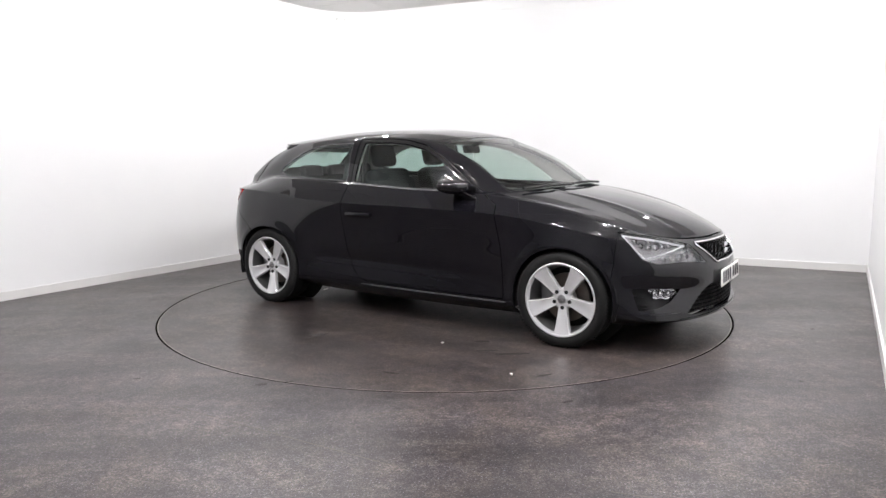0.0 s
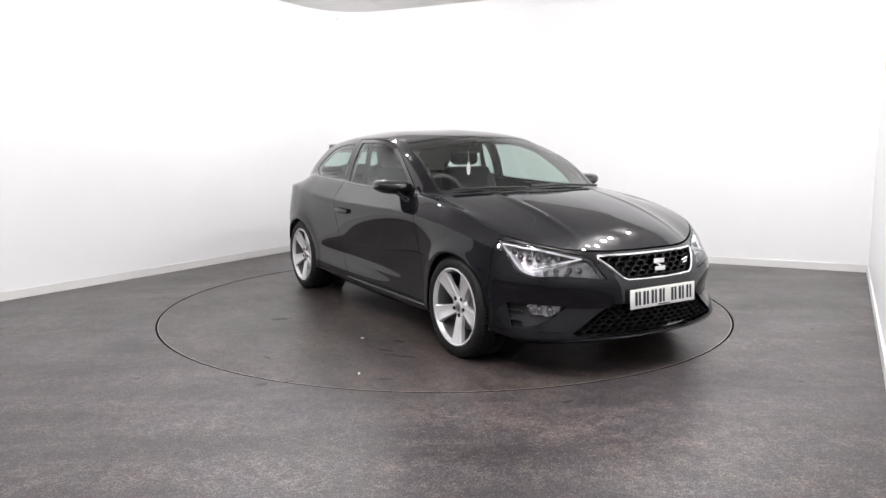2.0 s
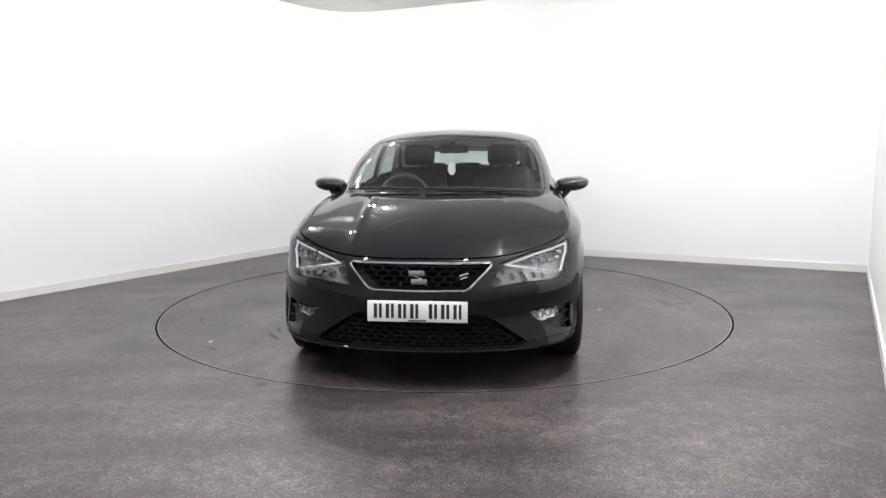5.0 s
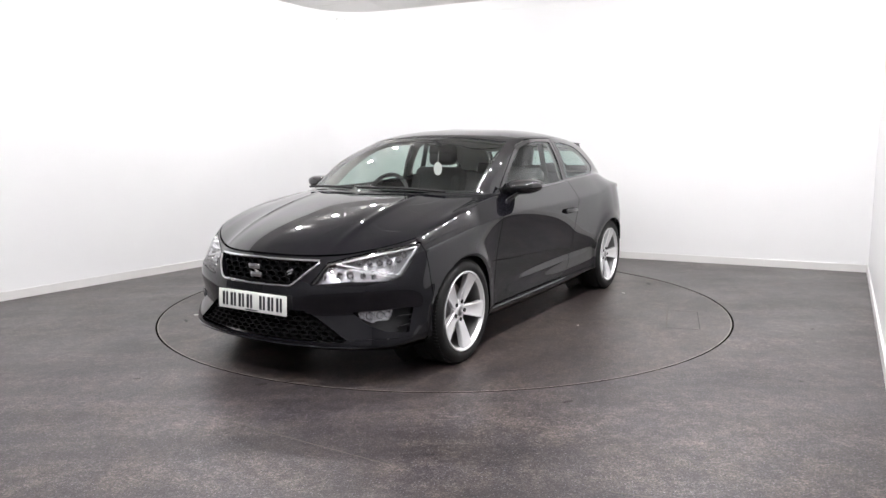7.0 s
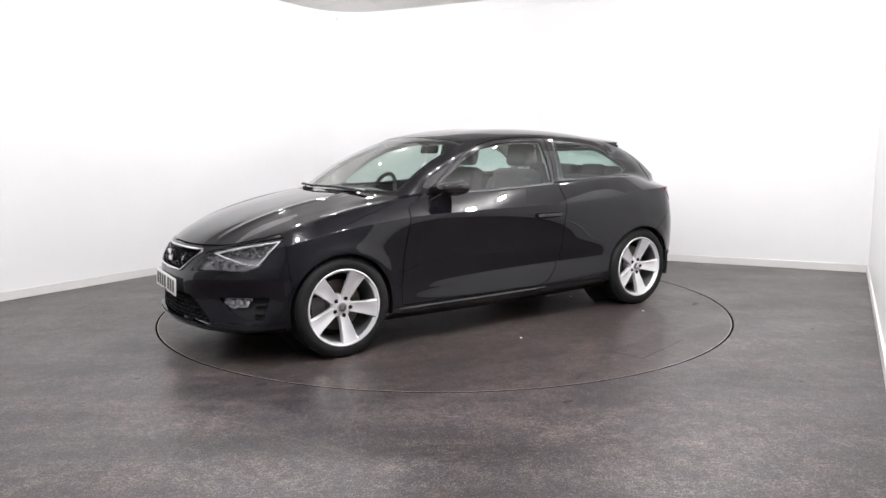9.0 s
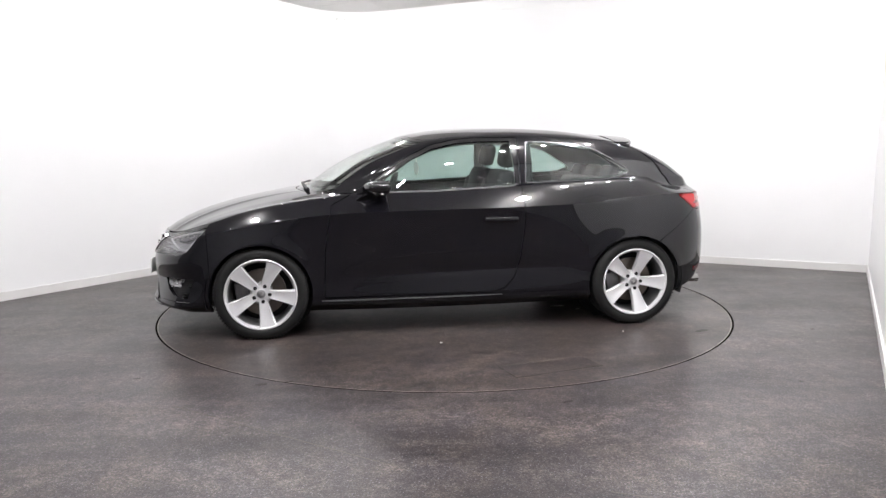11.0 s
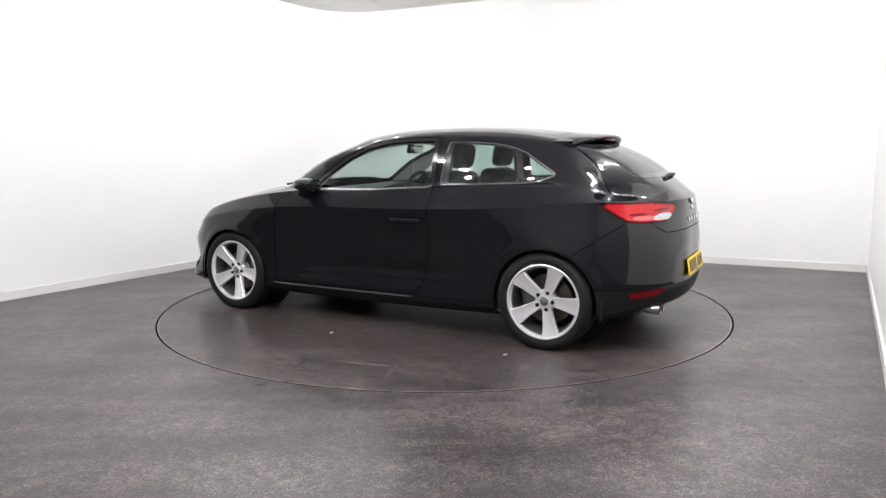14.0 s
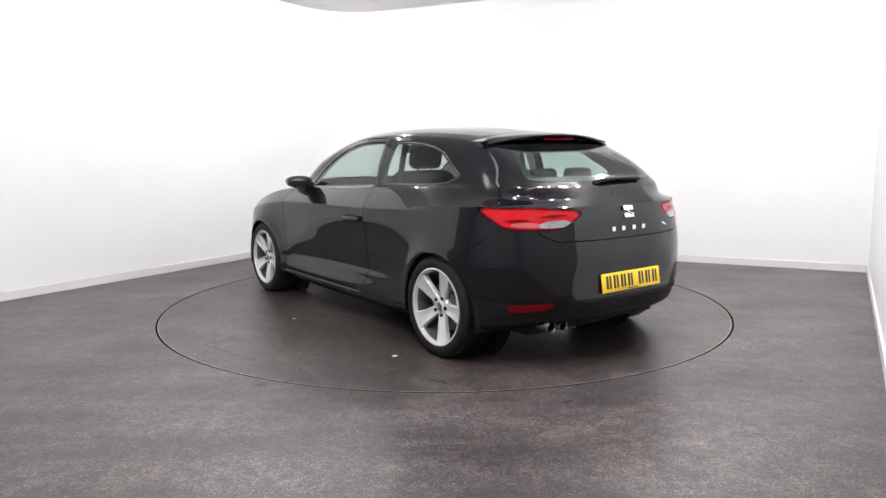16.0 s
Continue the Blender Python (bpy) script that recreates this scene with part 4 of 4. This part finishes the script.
    part("trim_badge", bm, M_CHROME, tailgate)
    bm = tube(bmesh.new(), [(skin_x(y, z, True) - d, y, z) for y, z, d in ((.12, 1.062, .0), (.06, 1.078, .03), (-.05, 1.084, .03), (-.18, 1.082, .028), (-.31, 1.078, .02))], .015, 8, False, .8)
    part("rear_wiper", bm, M_PLASTIC, tailgate)
    for y in (.545, .45):
        bm = lathe(bmesh.new(), [(.031, -.08), (.033, .0), (.031, .004), (.028, .0), (.027, -.1), (.001, -.1)], 28)
        bmesh.ops.transform(bm, matrix=pose(-1.945, y, .262) @ Matrix.Rotation(radians(90), 4, "Z"), verts=bm.verts)
        part("exhaust_pipe", bm, M_PIPE, car, "chrome exhaust tip")
    for name, sg in sides:
        rf = cut(skin(), outline([(-.735, .388), (-.76, .350), (-.96, .360), (-1.01, .392), (-1.0, .405)], tail_uz, tail))
        part("reflector", skin_mesh(rf, name, .006, .003), M_REDDARK, back, "red rear reflector")
    # wipers
    for pts in ([(.985, .56, .995), (1.03, .25, 1.012), (1.05, -.10, 1.012)], [(1.05, -.14, 1.008), (1.01, -.40, 1.012), (.92, -.64, 1.0)]):
        part("wiper", tube(bmesh.new(), pts, .012, 8, False, .7), M_PLASTIC, car)

    # under the skin: wheel wells, floor pan, cabin
    part("underbody", box_bm((3.55, 1.15, .10), pose(-.02, 0, .22), .04), M_DARK, car)
    part("engine_tray", box_bm((.40, 1.1, .3), pose(1.70, 0, .40), .05), M_DARK, car)
    part("boot_floor", box_bm((.40, 1.1, .30), pose(-1.62, 0, .42), .05), M_DARK, car)
    part("floor_pan", box_bm((1.70, 1.60, .18), pose(0, 0, .27), .03), M_DARK, car)
    for x in (WHEEL_X, -WHEEL_X):
        for name, sg in sides:
            bm = lathe(bmesh.new(), [(.30, .56), (.365, .58), (.365, .86)], 48)
            bmesh.ops.delete(bm, geom=[f for f in bm.faces if f.calc_center_median().z < -.08], context="FACES")
            bmesh.ops.create_circle(bm, cap_ends=True, segments=40, radius=.36, matrix=pose(0, .57, 0, 90))
            bmesh.ops.scale(bm, vec=(1, sg, 1), verts=bm.verts)
            bmesh.ops.translate(bm, vec=(x, 0, WHEEL_Z), verts=bm.verts)
            part("wheel_well", bm, M_DARK, car)
    V0, P0, F0 = skin()
    inner = cut(cut((V0, P0, F0), lambda V, P: np.minimum(5.9 - P[:, 1], np.minimum(V[:, 2] - .36, np.minimum(.95 - V[:, 0], V[:, 0] + 1.75)))),
                lambda V, P: np.minimum(np.hypot(V[:, 0] - WHEEL_X, V[:, 2] - WHEEL_Z), np.hypot(V[:, 0] + WHEEL_X, V[:, 2] - WHEEL_Z)) - ARCH - .012)
    part("cabin_lining", skin_mesh(inner, "both", 0, -.035), M_TRIM, car)
    liner = cut((V0, P0, F0), lambda V, P: P[:, 1] - 8.02)
    part("headliner", skin_mesh(liner, "both", 0, -.025), M_HEADLINER, car, "pale grey headliner")
    pil = cut((V0, P0, F0), lambda V, P: np.minimum(np.minimum(P[:, 1] - 6.1, 8.02 - P[:, 1]), np.minimum(np.minimum(-windscreen(V, P), -door_glass(V, P)), np.minimum(-rear_glass_side(V, P), -rear_window(V, P))) - .004))
    part("pillar_lining", skin_mesh(pil, "both", 0, -.035), M_HEADLINER, car, "pale pillar lining")
    build_cabin(car)

    for ob in car.children_recursive:
        ob.data and ob.data.transform(Matrix.Diagonal((1, 1, SETTLE, 1)))
    for name, sg in sides:
        for x in (WHEEL_X, -WHEEL_X):
            if not any(o.name.startswith("wheel.") or o.name == "wheel" for o in car.children):
                first = new("wheel")
                first.parent = car
                tagged(first, "silver five-spoke alloy wheel with a black tyre")
                wheel_mesh_parts(first)
                for ob in first.children_recursive:
                    ob.data.transform(Matrix.Diagonal((.98, 1, .98, 1)))
                first.matrix_basis = pose(x, .77 * sg, WHEEL_Z, 0, 10, 0)
            else:
                copy_thing(first, pose(x, .77 * sg, WHEEL_Z, 0, 0, 0 if sg > 0 else 180) @ pose(0, 0, 0, 0, 14 if sg > 0 else 4, 0))
    return car


def build_cabin(car):
    # dashboard, wheel on the right-hand side, seats, mirror, hanging tag
    bm = bmesh.new()
    secs = []
    for k in range(13):
        y = -.68 + 1.36 * k / 12
        b = .02 * math.exp(-((y + .36) / .2) ** 2)
        secs.append([bm.verts.new((x, y, z + (b if i in (2, 3) else 0))) for i, (x, z) in enumerate(((.94 - .1 * abs(y), .93), (.85, .955), (.62, .965), (.48, .95), (.44, .88), (.50, .70), (.56, .45)))])
    for s0, s1 in zip(secs, secs[1:]):
        for i in range(6):
            bm.faces.new((s0[i], s0[i + 1], s1[i + 1], s1[i]))
    bmesh.ops.recalc_face_normals(bm, faces=bm.faces)
    part("dashboard", bm, M_TRIM, car)
    pts = [(.36 - .19 * .36 * math.sin(a), -.36 + .185 * math.cos(a), .895 + .175 * math.sin(a)) for a in (2 * math.pi * k / 32 for k in range(32))]
    bm = tube(bmesh.new(), pts, .016, 8, True)
    rbox(bm, (.05, .15, .10), pose(.375, -.36, .885), .03)
    rbox(bm, (.02, .34, .03), pose(.37, -.36, .895), .01)
    rbox(bm, (.03, .04, .16), pose(.385, -.36, .805), .01)
    part("steering_wheel", bm, M_TRIM, car, "dark three-spoke steering wheel")

    def seat(x, y, rear=False):
        s = new("seat")
        s.parent = car
        tagged(s, "dark cloth car seat with headrest")
        s.matrix_basis = pose(x, y, 0)
        part("cushion", box_bm((.50, .50, .16), pose(.22, 0, .50, 0, -6, 0), .05, 3), M_SEAT, s)
        bm = box_bm((.15, .48, .60), pose(-.10, 0, .82, 0, -16, 0), .06, 3)
        rbox(bm, (.10, .10, .5), pose(-.05, .2, .80, 0, -16, 0), .04, 2)
        rbox(bm, (.10, .10, .5), pose(-.05, -.2, .80, 0, -16, 0), .04, 2)
        part("backrest", bm, M_SEAT, s)
        part("headrest", box_bm((.10, .26, .18), pose(-.205, 0, 1.215, 0, -12, 0), .045, 3), M_SEAT, s)
        for y1 in (.06, -.06):
            part("headrest_post", tube(bmesh.new(), [(-.185, y1, 1.05), (-.20, y1, 1.16)], .007), M_CHROME, s)
    seat(-.28, .36)
    seat(-.28, -.36)
    bench = new("rear_seat")
    bench.parent = car
    tagged(bench, "dark cloth rear bench with headrests")
    part("cushion", box_bm((.48, 1.15, .16), pose(-.85, 0, .52, 0, -6, 0), .05, 3), M_SEAT, bench)
    part("backrest", box_bm((.14, 1.15, .55), pose(-1.18, 0, .78, 0, -22, 0), .05, 3), M_SEAT, bench)
    for y in (.34, 0, -.34):
        part("headrest", box_bm((.08, .24, .12), pose(-1.30, y, 1.075, 0, -15, 0), .035, 3), M_SEAT, bench)
    part("parcel_shelf", box_bm((.42, 1.05, .03), pose(-1.55, 0, .98), .01), M_TRIM, car)
    bm = box_bm((.03, .22, .065), pose(.13, 0, 1.265, 0, -15, 0), .014, 3)
    rbox(bm, (.10, .03, .03), pose(.19, 0, 1.31, 0, -20, 0), .01)
    im = part("interior_mirror", bm, M_PLASTIC, car)
    part("mirror_glass", box_bm((.003, .20, .05), pose(.113, 0, 1.262, 0, -15, 0), .001, 1), M_CHROME, im)
    bm = bmesh.new()
    bmesh.ops.create_uvsphere(bm, u_segments=20, v_segments=12, radius=1, matrix=pose(.16, -.015, 1.115, 0, 0, 30) @ Matrix.Diagonal((.004, .033, .052, 1)))
    tag = part("hanging_tag", bm, M_WHITE, car, "white oval card hanging from the mirror")
    part("cord", tube(bmesh.new(), [(.16, -.015, 1.16), (.15, -.01, 1.25)], .002, 6), M_WHITE, tag)
    for sg in (1, -1):
        bm = box_bm((.012, .045, .85), pose(-.50, .63 * sg, .90, 12 * sg, 0, 0), .004)
        part("seat_belt", bm, M_TRIM, car)
    tubs = box_bm((.06, .06, .12), pose(-.2, 0, .66), .01)
    part("gear_lever", tubs, M_TRIM, car)


def flat_blob(x, y, z, a, b, turn, seed, n=14, rough=.3, thick=0.0006):
    """A flat uneven patch."""
    rnd = random.Random(seed)
    bm = bmesh.new()
    c, s_ = math.cos(radians(turn)), math.sin(radians(turn))
    top = []
    for k in range(n):
        q = 2 * math.pi * k / n
        r = 1 + rnd.uniform(-rough, rough)
        px, py = a * r * math.cos(q), b * r * math.sin(q)
        top.append((px * c - py * s_, px * s_ + py * c))
    f = bm.faces.new([bm.verts.new((x + px, y + py, z + thick)) for px, py in top])
    low = [bm.verts.new((x + px * 1.02, y + py * 1.02, z)) for px, py in top]
    vs = list(f.verts)
    for k in range(n):
        bm.faces.new((low[k], low[(k + 1) % n], vs[(k + 1) % n], vs[k]))
    return bm


def mark_line(pts, z, width, thick=0.0006):
    """A thin flat strip along points on the floor."""
    bm = bmesh.new()
    for (x0, y0), (x1, y1) in zip(pts, pts[1:]):
        d = Vector((x1 - x0, y1 - y0))
        rbox(bm, (d.length + width, width, thick), Matrix.Translation(((x0 + x1) / 2, (y0 + y1) / 2, z + thick / 2)) @ Matrix.Rotation(math.atan2(d.y, d.x), 4, "Z"), 0)
    return bm


def build_marks(floor, table):
    """Scratches and spots in the floor and on the turntable, the hatch, and loose litter, which rides on the turntable."""
    for pts, w in (([(-1.31, -2.40), (-0.87, -2.67)], .004), ([(-0.87, -2.67), (-0.18, -3.09)], .005), ([(1.06, -3.08), (1.23, -2.90)], .004), ([(0.63, -3.32), (0.79, -3.38)], .006), ([(-0.32, -2.53), (-0.02, -2.45)], .006)):
        part("scratch", mark_line(pts, 0, w), M_SCRATCH, floor, smooth=0)
    for x, y, a, b, seed in ((-1.675, -1.966, .020, .011, 1), (1.951, -2.107, .014, .010, 2), (-0.962, -2.082, .035, .016, 3), (-0.813, -2.035, .02, .01, 4), (2.346, -2.657, .01, .007, 5), (2.587, -1.013, .014, .01, 6), (0.639, -2.384, .03, .01, 8)):
        part("spot", flat_blob(x, y, 0, a, b, 20, seed), M_STAIN, floor, smooth=0)
    c = [(-0.596, 1.670), (-0.042, 1.805), (-0.096, 2.020), (-0.646, 1.885)]
    for i in range(4):
        part("hatch_edge", mark_line([c[i], c[(i + 1) % 4]], .001, .006), M_SCRATCH if i in (0, 3) else M_STAIN, table, smooth=0)
    for x, y, a, b, turn, seed in ((0.883, -0.898, .05, .02, 30, 11), (1.189, -1.037, .10, .022, 35, 12), (1.019, -1.062, .07, .018, 25, 13), (0.775, -1.744, .05, .01, 10, 14), (-0.148, -1.347, .06, .03, 70, 15), (1.531, -1.316, .05, .012, 60, 16), (-1.613, 1.239, .06, .02, 20, 17)):
        part("stain", flat_blob(x, y, .001, a, b, turn, seed), M_STAIN, table, smooth=0)
    made = []
    for x, y, a, b, seed in ((0.681, -1.064, .014, .009, 21), (1.367, -1.403, .012, .009, 22), (0.213, 1.249, .010, .008, 23), (-1.068, 1.177, .014, .007, 24), (-1.201, -0.129, .05, .012, 25), (-1.252, -0.207, .03, .01, 26), (-0.880, 0.327, .06, .013, 27), (-0.994, 0.454, .03, .012, 28)):
        ob = tagged(mesh_object("litter", flat_blob(0, 0, 0, a, b, 40 * seed, seed, 7, .4, .004), M_LITTER, 0), "small pale scrap of litter lying on the turntable", "litter", "litter on the turntable")
        made.append((ob, pose(x, y, .0012)))
    return made


build_bay()
table = build_turntable()
litter = build_marks(bpy.data.objects["floor"], table)
car = build_car()
# ceiling lights over the open side: (metres from the long wall, metres from the curved corner)
ACROSS = Vector((LEFT_DIR.y, -LEFT_DIR.x))
for c, a in ((5.2, 2.3), (5.2, 3.4), (5.2, 4.5), (5.2, 5.6), (5.2, 6.7), (4.0, 5.3), (4.0, 6.5), (2.5, 5.3), (2.5, 6.5)):
    p = CORNER_LB - LEFT_DIR * a + ACROSS * c
    ceiling_light(p.x, p.y, 57.2, (.11, .11))
# rows of small spots along the long wall and the side wall
WASH = [CORNER_LB - LEFT_DIR * (1.2 + .9 * k) + ACROSS * 1.2 for k in range(3)]
WASH += [CORNER_RB - RIGHT_DIR * (1.7 + .9 * k) - Vector((RIGHT_DIR.y, -RIGHT_DIR.x)) * 1.1 for k in range(4)]
for p in WASH:
    ceiling_light(p.x, p.y, 57.2, (.07, .07))


def motions():
    rows = [(t * .5, pose(TABLE_AT.x, TABLE_AT.y, -.004, 0, 0, table_turn(t * .5))) for t in range(33)]
    walk(table, rows)
    walk(car, [(t, m @ CAR_ON_TABLE) for t, m in rows])
    for ob, place in litter:
        walk(ob, [(t, m @ place) for t, m in rows])


motions()
